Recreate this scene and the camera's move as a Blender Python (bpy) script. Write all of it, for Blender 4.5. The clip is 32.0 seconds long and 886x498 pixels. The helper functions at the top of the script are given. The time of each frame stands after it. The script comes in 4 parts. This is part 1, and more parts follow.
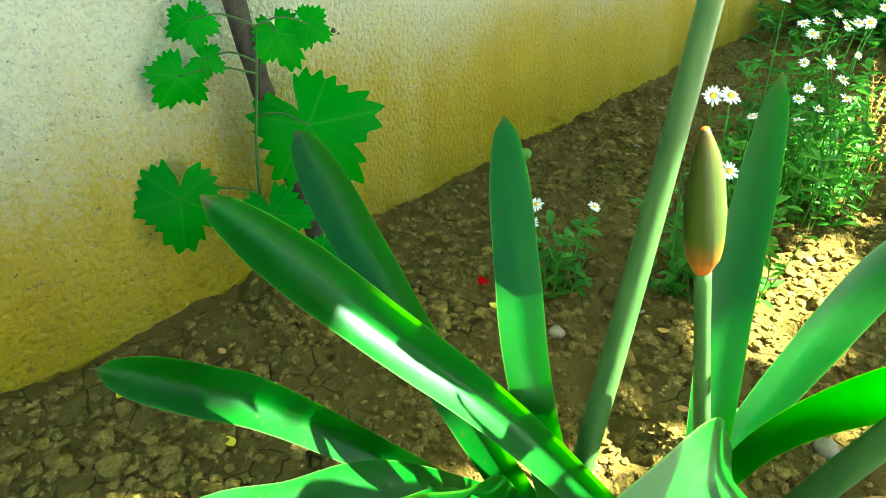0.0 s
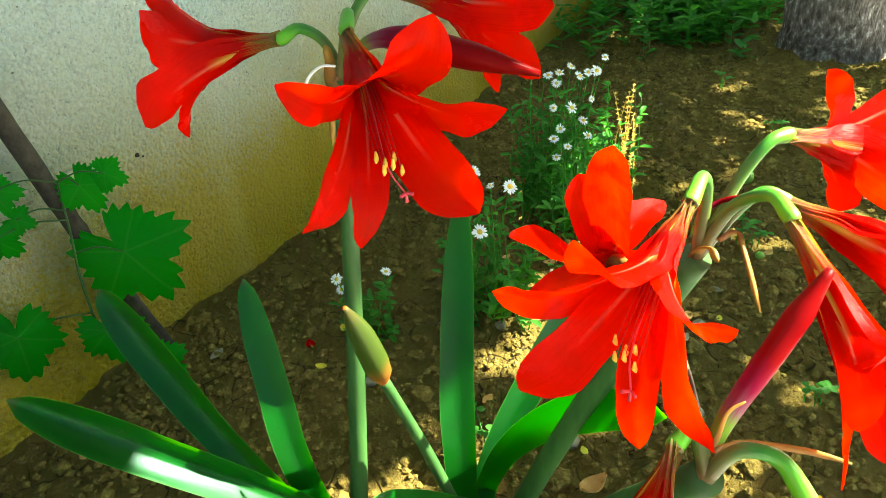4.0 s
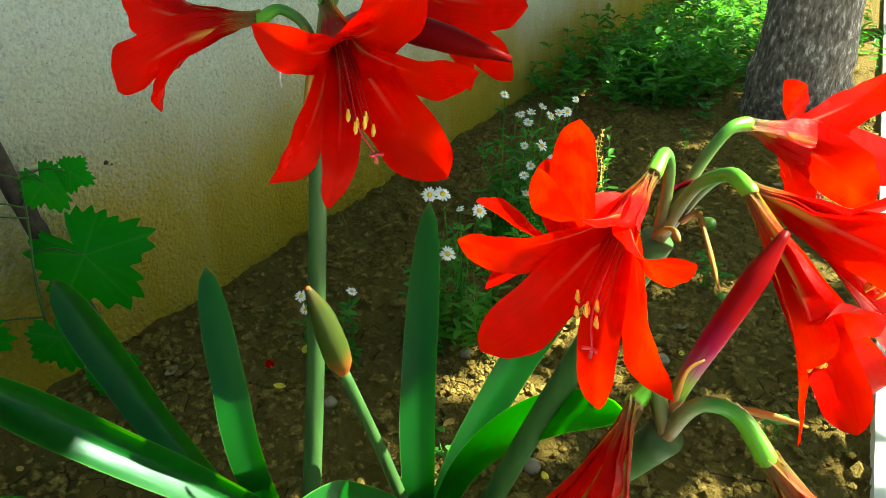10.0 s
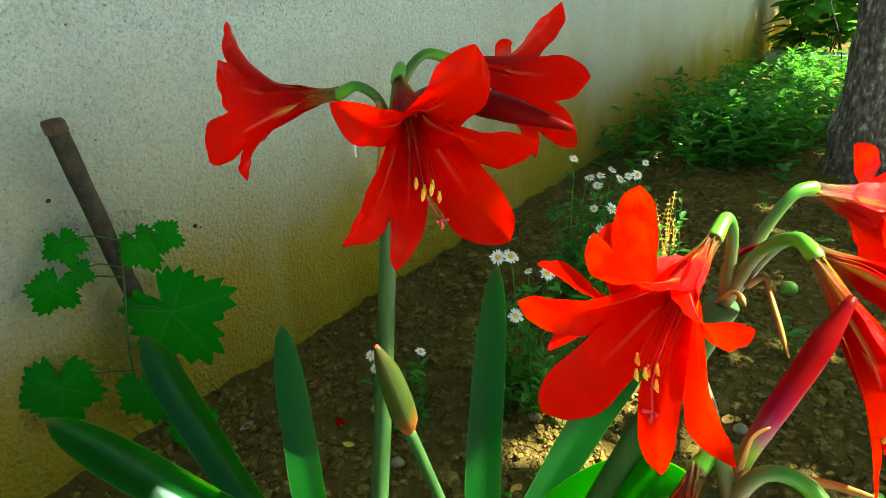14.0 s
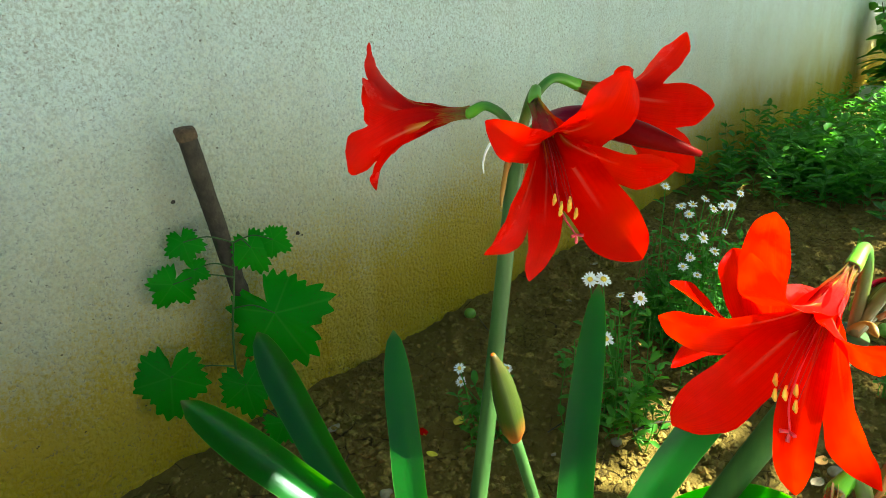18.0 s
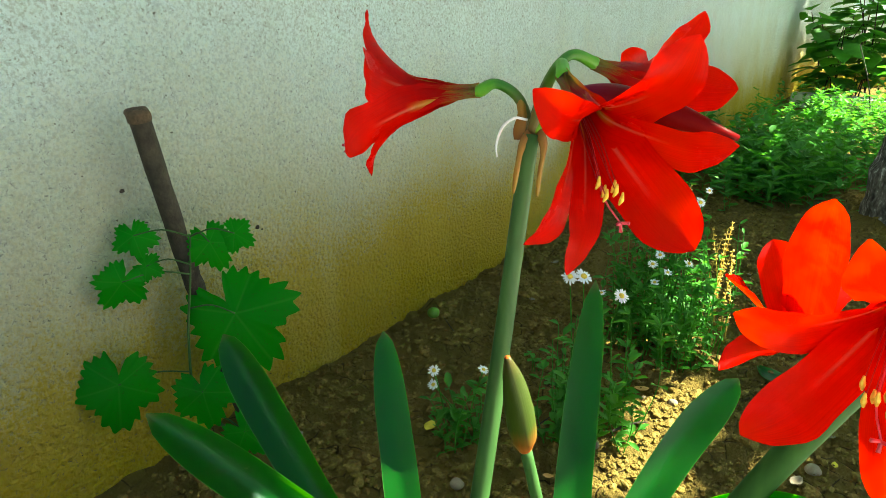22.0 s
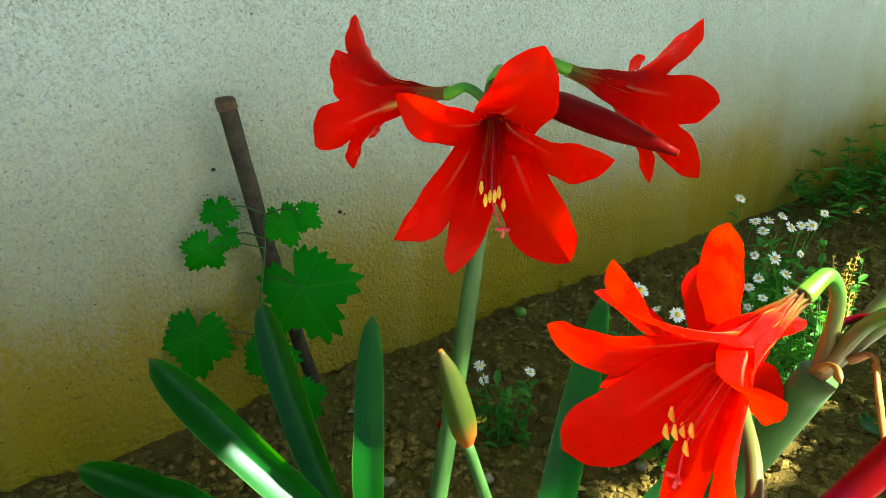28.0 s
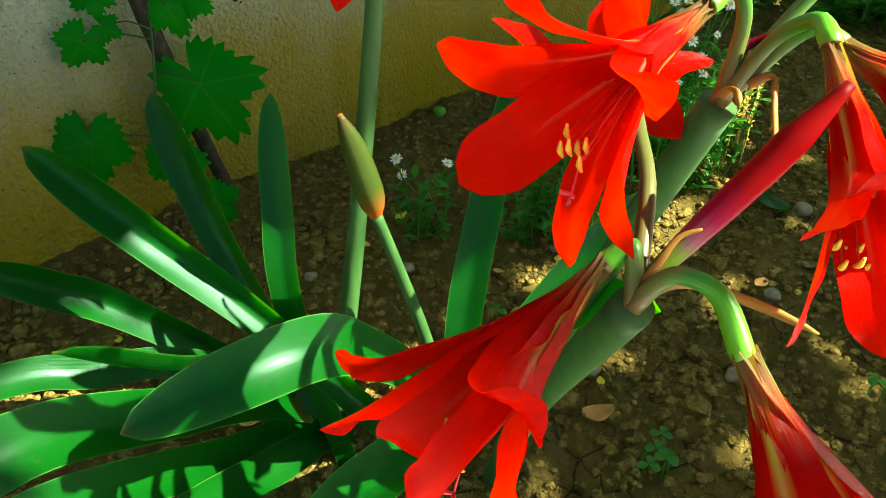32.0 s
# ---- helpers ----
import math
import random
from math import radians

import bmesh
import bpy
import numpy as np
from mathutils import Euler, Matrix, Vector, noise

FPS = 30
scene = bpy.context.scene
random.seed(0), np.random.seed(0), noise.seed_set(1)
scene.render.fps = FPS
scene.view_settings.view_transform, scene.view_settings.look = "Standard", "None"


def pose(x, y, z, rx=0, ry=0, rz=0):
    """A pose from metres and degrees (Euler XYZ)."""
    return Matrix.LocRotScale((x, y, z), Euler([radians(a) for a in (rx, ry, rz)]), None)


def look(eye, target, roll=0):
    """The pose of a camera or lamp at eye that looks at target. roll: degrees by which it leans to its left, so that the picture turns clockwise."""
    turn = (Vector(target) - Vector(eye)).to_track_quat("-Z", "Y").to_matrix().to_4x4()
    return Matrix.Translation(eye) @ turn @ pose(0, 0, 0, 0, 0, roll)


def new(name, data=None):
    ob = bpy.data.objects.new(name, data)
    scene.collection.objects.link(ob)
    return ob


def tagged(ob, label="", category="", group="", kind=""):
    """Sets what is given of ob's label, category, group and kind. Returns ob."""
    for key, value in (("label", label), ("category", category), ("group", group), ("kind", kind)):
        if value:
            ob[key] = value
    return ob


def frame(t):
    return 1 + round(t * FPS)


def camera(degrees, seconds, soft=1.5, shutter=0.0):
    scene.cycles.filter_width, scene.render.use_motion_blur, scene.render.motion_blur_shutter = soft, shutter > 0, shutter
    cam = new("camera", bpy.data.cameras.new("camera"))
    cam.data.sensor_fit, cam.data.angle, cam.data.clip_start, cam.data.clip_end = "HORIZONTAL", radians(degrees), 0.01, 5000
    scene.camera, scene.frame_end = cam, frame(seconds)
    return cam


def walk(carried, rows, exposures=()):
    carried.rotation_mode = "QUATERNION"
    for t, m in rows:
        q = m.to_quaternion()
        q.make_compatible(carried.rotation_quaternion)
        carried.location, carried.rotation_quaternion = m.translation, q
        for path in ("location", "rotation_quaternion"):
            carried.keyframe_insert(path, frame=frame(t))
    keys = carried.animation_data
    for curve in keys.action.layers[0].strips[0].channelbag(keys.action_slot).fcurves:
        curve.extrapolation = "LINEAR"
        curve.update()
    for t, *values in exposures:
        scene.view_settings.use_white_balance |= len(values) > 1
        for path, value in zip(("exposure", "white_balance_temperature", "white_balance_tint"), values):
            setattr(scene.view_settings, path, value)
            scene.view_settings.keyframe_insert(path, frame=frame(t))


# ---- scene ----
cam = camera(66.6, 32.0, soft=0.7)
# seconds, eye x y z, yaw to the left from +y, pitch, roll
ROWS = [
    (0.0, 0.1210, 0.1122, 0.4717, -48.52, -30.03, -0.80),
    (0.5, 0.1186, 0.0987, 0.5024, -49.94, -30.57, -0.93),
    (1.0, 0.1000, 0.0804, 0.5216, -50.71, -30.48, 0.09),
    (1.5, 0.0891, 0.0340, 0.5510, -51.25, -30.57, -1.91),
    (2.0, 0.0955, 0.0040, 0.5695, -53.31, -30.74, -1.85),
    (2.5, 0.1042, -0.0146, 0.5876, -54.61, -30.22, -2.61),
    (3.0, 0.1150, -0.0231, 0.6119, -54.72, -28.50, -4.22),
    (3.5, 0.1267, -0.0341, 0.6310, -56.72, -28.77, -5.09),
    (4.0, 0.1392, -0.0471, 0.6391, -57.66, -31.94, -5.90),
    (4.5, 0.1500, -0.0523, 0.6445, -59.86, -33.23, -4.95),
    (6.5, 0.1686, -0.0639, 0.6407, -62.73, -34.40, -2.79),
    (7.0, 0.1681, -0.0664, 0.6378, -62.82, -34.43, -2.56),
    (7.5, 0.1685, -0.0684, 0.6272, -63.19, -34.23, -2.17),
    (8.0, 0.1542, -0.0670, 0.5996, -64.44, -31.61, -0.50),
    (8.5, 0.1481, -0.0659, 0.5825, -64.92, -31.50, 0.19),
    (9.0, 0.1383, -0.0632, 0.5840, -63.98, -29.40, -1.17),
    (9.5, 0.1241, -0.0622, 0.5915, -62.40, -27.77, -1.44),
    (10.0, 0.1154, -0.0588, 0.5937, -61.09, -26.95, -1.68),
    (10.5, 0.1096, -0.0564, 0.5964, -58.62, -24.94, -2.38),
    (11.0, 0.1048, -0.0565, 0.5968, -58.22, -23.28, -2.17),
    (11.5, 0.0997, -0.0591, 0.5906, -57.41, -22.36, -2.22),
    (12.0, 0.1025, -0.0646, 0.5910, -57.22, -22.21, -2.63),
    (12.5, 0.1093, -0.0675, 0.5900, -57.34, -22.65, -2.71),
    (13.0, 0.1079, -0.0703, 0.5948, -56.34, -22.38, -3.50),
    (13.5, 0.1068, -0.0719, 0.5998, -55.40, -21.97, -4.26),
    (14.0, 0.1065, -0.0700, 0.5998, -54.68, -21.43, -3.85),
    (14.5, 0.1025, -0.0705, 0.6012, -53.59, -20.21, -3.39),
    (16.5, 0.0955, -0.0659, 0.6014, -51.51, -20.94, -3.60),
    (17.0, 0.0775, -0.0570, 0.6038, -49.79, -20.14, -3.75),
    (17.5, 0.0686, -0.0498, 0.6040, -49.44, -19.72, -3.32),
    (18.0, 0.0629, -0.0497, 0.6040, -49.08, -19.34, -2.59),
    (18.5, 0.0590, -0.0530, 0.6082, -48.57, -18.90, -3.03),
    (19.0, 0.0621, -0.0543, 0.6079, -48.75, -19.29, -3.11),
    (19.5, 0.0651, -0.0511, 0.6015, -49.08, -20.67, -2.90),
    (20.0, 0.0711, -0.0454, 0.5917, -49.62, -21.57, -2.19),
    (20.5, 0.0743, -0.0441, 0.5896, -49.84, -21.42, -2.10),
    (21.0, 0.0679, -0.0341, 0.5932, -50.13, -20.46, -2.47),
    (21.5, 0.0701, -0.0014, 0.5831, -52.78, -19.39, 0.17),
    (22.0, 0.0682, 0.0185, 0.5832, -54.68, -19.50, -0.56),
    (22.5, 0.0706, 0.0421, 0.5861, -55.89, -20.48, -1.29),
    (23.0, 0.0739, 0.0557, 0.5896, -57.76, -20.67, -0.75),
    (23.5, 0.0826, 0.0604, 0.5890, -59.28, -20.97, -1.15),
    (24.0, 0.0831, 0.0513, 0.5884, -58.76, -19.91, -1.19),
    (24.5, 0.0887, 0.0412, 0.5903, -57.94, -20.02, -1.77),
    (25.0, 0.0967, 0.0298, 0.5913, -57.37, -20.07, -1.77),
    (25.5, 0.0989, 0.0232, 0.5934, -56.30, -20.01, -1.35),
    (27.5, 0.1498, -0.0916, 0.5891, -39.48, -19.71, 0.33),
    (28.0, 0.1579, -0.1102, 0.5878, -39.08, -19.59, -0.25),
    (28.5, 0.1795, -0.1272, 0.5737, -41.12, -21.20, -0.66),
    (29.0, 0.1892, -0.1309, 0.5656, -40.74, -24.17, -1.73),
    (29.5, 0.1857, -0.1306, 0.5589, -39.09, -26.04, -2.65),
    (30.0, 0.1807, -0.1286, 0.5535, -39.50, -27.23, -2.41),
    (30.5, 0.1800, -0.1282, 0.5511, -41.46, -28.89, -1.56),
    (31.0, 0.1776, -0.1254, 0.5486, -43.65, -30.50, -0.52),
    (31.5, 0.1719, -0.1204, 0.5442, -44.85, -33.07, 0.13),
    (32.0, 0.1718, -0.1203, 0.5420, -45.80, -34.56, 0.29),
]


def eye_pose(x, y, z, yaw, pitch, roll):
    return pose(x, y, z) @ pose(0, 0, 0, 0, 0, yaw) @ pose(0, 0, 0, 90 + pitch) @ pose(0, 0, 0, 0, 0, roll)


EXPOSURES = [(t, e + 0.28, 7000, tint) for t, e, tint in ((0.0, 3.95, -13), (1.0, 3.95, -13), (2.0, 3.8, -12), (3.0, 3.4, -9), (4.0, 3.0, -6), (7.0, 2.5, -5), (8.0, 2.8, -6), (9.0, 2.62, -5), (10.0, 2.42, -5), (13.0, 2.30, -5), (17.0, 2.65, -5), (19.0, 2.65, -5), (20.0, 2.75, -5), (23.0, 2.72, -5), (25.0, 2.7, -5), (28.0, 2.62, -4), (29.0, 2.36, -5), (30.0, 2.05, -6), (31.0, 2.25, -7), (32.0, 2.28, -8))]
walk(cam, [(t, eye_pose(*r)) for t, *r in ROWS], EXPOSURES)

# ---- light ----
SUN_TO = Vector((0.40, -0.62, 0.68)).normalized()
world = bpy.data.worlds.new("sky")
scene.world = world
world.use_nodes = True
wn = world.node_tree
sky = wn.nodes.new("ShaderNodeTexSky")
sky.sky_type = "NISHITA"
sky.sun_disc = False
sky.sun_elevation = math.asin(SUN_TO.z)
sky.sun_rotation = math.atan2(SUN_TO.x, SUN_TO.y)
wn.links.new(sky.outputs[0], wn.nodes["Background"].inputs[0])
wn.nodes["Background"].inputs[1].default_value = 0.028
sun = new("sun", bpy.data.lights.new("sun", "SUN"))
sun.data.energy, sun.data.angle, sun.data.color = 5.0, radians(0.5), (1.0, 0.93, 0.8)
sun.matrix_world = look(SUN_TO * 20, (0, 0, 0))


# ---- materials ----
def ramp_node(nt, fac, stops):
    r = nt.nodes.new("ShaderNodeValToRGB")
    el = r.color_ramp.elements
    while len(el) < len(stops):
        el.new(0.5)
    for e, (p, c) in zip(el, stops):
        e.position, e.color = p, (*c, 1)
    nt.links.new(fac, r.inputs[0])
    return r.outputs[0]


def mix_color(nt, fac, a, b, how="MIX"):
    m = nt.nodes.new("ShaderNodeMix")
    m.data_type, m.blend_type = "RGBA", how
    for sock, v in ((m.inputs[0], fac), (m.inputs[6], a), (m.inputs[7], b)):
        if isinstance(v, (int, float)):
            sock.default_value = v
        elif isinstance(v, tuple):
            sock.default_value = (*v, 1)
        else:
            nt.links.new(v, sock)
    return m.outputs[2]


def maths(nt, op, a, b=0.0, c=0.0):
    m = nt.nodes.new("ShaderNodeMath")
    m.operation = op
    for sock, v in zip(m.inputs, (a, b, c)):
        if isinstance(v, (int, float)):
            sock.default_value = v
        else:
            nt.links.new(v, sock)
    return m.outputs[0]


def noise_of(nt, scale, detail=4.0, rough=0.55, coord="Object", stretch=None, distortion=0.0):
    tc = nt.nodes.new("ShaderNodeTexCoord")
    out = tc.outputs[coord]
    if stretch:
        mp = nt.nodes.new("ShaderNodeMapping")
        mp.inputs["Scale"].default_value = stretch
        nt.links.new(out, mp.inputs[0])
        out = mp.outputs[0]
    n = nt.nodes.new("ShaderNodeTexNoise")
    n.inputs["Scale"].default_value, n.inputs["Detail"].default_value = scale, detail
    n.inputs["Roughness"].default_value, n.inputs["Distortion"].default_value = rough, distortion
    nt.links.new(out, n.inputs["Vector"])
    return n.outputs["Fac"]


def uv_of(nt):
    tc = nt.nodes.new("ShaderNodeTexCoord")
    s = nt.nodes.new("ShaderNodeSeparateXYZ")
    nt.links.new(tc.outputs["UV"], s.inputs[0])
    return s.outputs[0], s.outputs[1]


def material(name, rough=0.6, spec=0.5):
    mat = bpy.data.materials.new(name)
    mat.use_nodes = True
    nt = mat.node_tree
    b = nt.nodes["Principled BSDF"]
    b.inputs["Roughness"].default_value = rough
    b.inputs["Specular IOR Level"].default_value = spec
    return mat, nt, b


def bumped(nt, b, height, strength, dist):
    bp = nt.nodes.new("ShaderNodeBump")
    bp.inputs["Strength"].default_value, bp.inputs["Distance"].default_value = strength, dist
    nt.links.new(height, bp.inputs["Height"])
    nt.links.new(bp.outputs[0], b.inputs["Normal"])
    return bp


def see_through(mat, nt, b, color, share):
    """Lets light through a thin sheet, tinted."""
    tr = nt.nodes.new("ShaderNodeBsdfTranslucent")
    if isinstance(color, tuple):
        tr.inputs[0].default_value = (*color, 1)
    else:
        nt.links.new(color, tr.inputs[0])
    mx = nt.nodes.new("ShaderNodeMixShader")
    mx.inputs[0].default_value = share
    nt.links.new(b.outputs[0], mx.inputs[1])
    nt.links.new(tr.outputs[0], mx.inputs[2])
    nt.links.new(mx.outputs[0], nt.nodes["Material Output"].inputs[0])


def plain(name, stops, scale=60.0, rough=0.6, bump=0.0, dist=0.001, spec=0.5, stretch=None):
    mat, nt, b = material(name, rough, spec)
    n = noise_of(nt, scale, stretch=stretch)
    nt.links.new(ramp_node(nt, n, stops), b.inputs["Base Color"])
    if bump:
        bumped(nt, b, noise_of(nt, scale * 2.5, stretch=stretch), bump, dist)
    return mat


def make_petal(name, throat=1.0):
    mat, nt, b = material(name, 0.25, 0.05)
    u, v = uv_of(nt)
    veins = noise_of(nt, 1.0, 3.0, 0.6, "UV", (46, 1.3, 1))
    fine = noise_of(nt, 1.0, 2.0, 0.6, "UV", (130, 5, 1))
    blotch = noise_of(nt, 38.0, 4.0)
    red = mix_color(nt, ramp_node(nt, blotch, [(0.3, (0, 0, 0)), (0.7, (1, 1, 1))]), (0.46, 0.0004, 0.0008), (0.72, 0.0008, 0.0006))
    red = mix_color(nt, ramp_node(nt, veins, [(0.42, (0, 0, 0)), (0.68, (0.45, 0.45, 0.45))]), red, (0.25, 0.0010, 0.003))
    # deeper crimson towards the tube
    red = mix_color(nt, ramp_node(nt, v, [(0.30, (0.65 * throat,) * 3), (0.60, (0, 0, 0))]), red, (0.21, 0.0008, 0.0030))
    # green, cream and purple streaks at the foot of the tepal
    streaked = maths(nt, "ADD", v, maths(nt, "MULTIPLY", maths(nt, "SUBTRACT", veins, 0.5), 0.60))
    foot = maths(nt, "MULTIPLY", throat, ramp_node(nt, streaked, [(0.06, (1, 1, 1)), (0.25, (0, 0, 0))]))
    col = mix_color(nt, foot, red, ramp_node(nt, veins, [(0.36, (0.05, 0.20, 0.012)), (0.46, (0.15, 0.22, 0.045)), (0.54, (0.15, 0.012, 0.06)), (0.66, (0.20, 0.005, 0.02))]))
    # pale midrib that runs out along the tepal
    rib = maths(nt, "MULTIPLY", ramp_node(nt, maths(nt, "ABSOLUTE", maths(nt, "SUBTRACT", u, 0.5)), [(0.010, (1, 1, 1)), (0.050, (0, 0, 0))]), ramp_node(nt, v, [(0.15, (0.15, 0.15, 0.15)), (0.42, (0.6, 0.6, 0.6)), (0.70, (0, 0, 0))]))
    col = mix_color(nt, rib, col, (0.60, 0.30, 0.20))
    # yellow-green star inside the throat
    star = maths(nt, "MULTIPLY", ramp_node(nt, maths(nt, "ABSOLUTE", maths(nt, "SUBTRACT", u, 0.5)), [(0.03, (0.85, 0.85, 0.85)), (0.15, (0, 0, 0))]), ramp_node(nt, v, [(0.32, (throat,) * 3), (0.52, (0, 0, 0))]))
    col = mix_color(nt, star, col, (0.50, 0.42, 0.06))
    nt.links.new(col, b.inputs["Base Color"])
    nt.links.new(ramp_node(nt, blotch, [(0.3, (0.20, 0.20, 0.20)), (0.7, (0.30, 0.30, 0.30))]), b.inputs["Roughness"])
    bumped(nt, b, maths(nt, "ADD", veins, maths(nt, "MULTIPLY", fine, 0.5)), 0.50, 0.0009)
    # thin outer blade glows orange against the sun, the thick tube stays crimson
    thin = mix_color(nt, ramp_node(nt, v, [(0.46, (0, 0, 0)), (0.80, (1, 1, 1))]), (0.80, 0.003, 0.0005), mix_color(nt, ramp_node(nt, maths(nt, "ADD", maths(nt, "MULTIPLY", maths(nt, "SUBTRACT", veins, 0.5), 0.3), blotch), [(0.34, (1, 1, 1)), (0.60, (0, 0, 0))]), (0.88, 0.003, 0.0003), (0.98, 0.026, 0.0003)))
    see_through(mat, nt, b, mix_color(nt, star, mix_color(nt, foot, thin, (0.5, 0.30, 0.03)), (0.85, 0.70, 0.05)), 0.36)
    return mat


def make_leaf(name, dark, light, through_col, share=0.28, ribbed=True):
    mat, nt, b = material(name, 0.3, 0.38 if ribbed else 0.08)
    u, v = uv_of(nt)
    lines = noise_of(nt, 1.0, 4.0, 0.6, "UV", (60, 1.2, 1)) if ribbed else noise_of(nt, 120.0, 4.0)
    big = noise_of(nt, 18.0, 3.0)
    col = mix_color(nt, big, dark, light)
    col = mix_color(nt, maths(nt, "MULTIPLY", lines, 0.35), col, tuple(0.5 * c for c in dark))
    spots = ramp_node(nt, noise_of(nt, 300.0, 1.0), [(0.665, (0, 0, 0)), (0.70, (0.9, 0.9, 0.9))])
    col = mix_color(nt, spots, col, (0.02, 0.03, 0.008))
    scars = ramp_node(nt, noise_of(nt, 90.0, 5.0, 0.7), [(0.70, (0, 0, 0)), (0.76, (0.5, 0.5, 0.5))])
    col = mix_color(nt, scars, col, (0.16, 0.20, 0.06))
    if ribbed:
        # thin pale margin, browned tip
        col = mix_color(nt, ramp_node(nt, maths(nt, "ABSOLUTE", maths(nt, "SUBTRACT", u, 0.5)), [(0.480, (0, 0, 0)), (0.496, (0.6, 0.6, 0.6))]), col, (0.10, 0.26, 0.05))
        col = mix_color(nt, ramp_node(nt, v, [(0.975, (0, 0, 0)), (0.995, (0.8, 0.8, 0.8))]), col, (0.09, 0.06, 0.03))
    else:
        # pale veins from the stalk to each lobe
        col = mix_color(nt, ramp_node(nt, u, [(0.008, (0.30, 0.30, 0.30)), (0.035, (0, 0, 0))]), col, (0.07, 0.27, 0.04))
    nt.links.new(col, b.inputs["Base Color"])
    b.inputs["Specular Tint"].default_value = (0.60, 0.95, 0.85, 1)  # teal put into the gloss to imitate sky sheen
    nt.links.new(ramp_node(nt, big, [(0.3, (0.28, 0.28, 0.28)), (0.7, (0.42, 0.42, 0.42))]), b.inputs["Roughness"])
    bumped(nt, b, maths(nt, "ADD", lines, maths(nt, "MULTIPLY", big, 1.5)), 0.25, 0.0007)
    see_through(mat, nt, b, through_col, share)
    return mat


def make_soil():
    mat, nt, b = material("soil", 0.95, 0.15)
    a = noise_of(nt, 9.0, 6.0, 0.6)
    f = noise_of(nt, 140.0, 6.0, 0.7)
    col = mix_color(nt, a, (0.130, 0.092, 0.018), (0.235, 0.168, 0.036))
    col = mix_color(nt, maths(nt, "MULTIPLY", f, 0.5), col, (0.34, 0.25, 0.07))
    # fine shrinkage cracks in the drier patches
    tc = nt.nodes.new("ShaderNodeTexCoord")
    cells = nt.nodes.new("ShaderNodeTexVoronoi")
    cells.feature = "DISTANCE_TO_EDGE"
    cells.inputs["Scale"].default_value = 26.0
    nt.links.new(tc.outputs["Object"], cells.inputs["Vector"])
    crack = maths(nt, "MULTIPLY", ramp_node(nt, maths(nt, "ADD", cells.outputs["Distance"], maths(nt, "MULTIPLY", f, 0.05)), [(0.035, (1, 1, 1)), (0.060, (0, 0, 0))]), ramp_node(nt, a, [(0.46, (0, 0, 0)), (0.56, (1, 1, 1))]))
    col = mix_color(nt, maths(nt, "MULTIPLY", crack, 0.75), col, (0.030, 0.020, 0.008))
    nt.links.new(col, b.inputs["Base Color"])
    h = maths(nt, "ADD", f, maths(nt, "MULTIPLY", noise_of(nt, 420.0, 4.0, 0.7), 0.6))
    bumped(nt, b, maths(nt, "SUBTRACT", h, maths(nt, "MULTIPLY", crack, 0.8)), 1.0, 0.018)
    return mat


def make_wall():
    mat, nt, b = material("rough_plaster", 0.9, 0.2)
    tc = nt.nodes.new("ShaderNodeTexCoord")
    s = nt.nodes.new("ShaderNodeSeparateXYZ")
    nt.links.new(tc.outputs["Object"], s.inputs[0])
    cloud = noise_of(nt, 2.6, 5.0, 0.6, stretch=(1.0, 1.0, 0.8))
    streak = noise_of(nt, 3.0, 5.0, 0.6, stretch=(3.0, 1.0, 0.25))
    grain = noise_of(nt, 300.0, 4.0, 0.65)
    pits = noise_of(nt, 210.0, 3.0, 0.6, distortion=0.6)
    speck = noise_of(nt, 130.0, 2.0, 0.5)
    white = mix_color(nt, cloud, (0.72, 0.90, 0.96), (0.82, 0.97, 1.0))
    # darker grain colour stands in for shading of the plaster relief
    white = mix_color(nt, ramp_node(nt, grain, [(0.43, (0, 0, 0)), (0.62, (0.65, 0.65, 0.65))]), white, (0.42, 0.50, 0.50))
    # ochre damp stain that climbs unevenly from the soil, grains of plaster stand clear of it
    level = maths(nt, "ADD", s.outputs[2], maths(nt, "MULTIPLY", maths(nt, "SUBTRACT", cloud, 0.5), 0.40))
    level = maths(nt, "ADD", level, maths(nt, "MULTIPLY", maths(nt, "SUBTRACT", grain, 0.5), 0.30))
    level = maths(nt, "ADD", level, maths(nt, "MULTIPLY", maths(nt, "SUBTRACT", pits, 0.5), 0.22))
    stain = ramp_node(nt, level, [(0.02, (1, 1, 1)), (0.17, (0.95, 0.95, 0.95)), (0.31, (0.50, 0.50, 0.50)), (0.54, (0, 0, 0))])
    col = mix_color(nt, stain, white, mix_color(nt, streak, (0.36, 0.25, 0.006), (0.60, 0.46, 0.022)))
    col = mix_color(nt, maths(nt, "MULTIPLY", ramp_node(nt, streak, [(0.5, (0, 0, 0)), (0.75, (1, 1, 1))]), 0.16), col, (0.45, 0.44, 0.36))
    # shade of the small hollows painted in as dark pits
    col = mix_color(nt, ramp_node(nt, pits, [(0.60, (0, 0, 0)), (0.70, (0.55, 0.55, 0.55))]), col, (0.15, 0.145, 0.105))
    col = mix_color(nt, ramp_node(nt, speck, [(0.74, (0, 0, 0)), (0.77, (0.8, 0.8, 0.8))]), col, (0.06, 0.055, 0.04))
    nt.links.new(col, b.inputs["Base Color"])
    bumped(nt, b, maths(nt, "SUBTRACT", maths(nt, "MULTIPLY", noise_of(nt, 150.0, 3.0, 0.6), 1.8), maths(nt, "ADD", maths(nt, "MULTIPLY", grain, 0.7), pits)), 1.0, 0.013)
    return mat


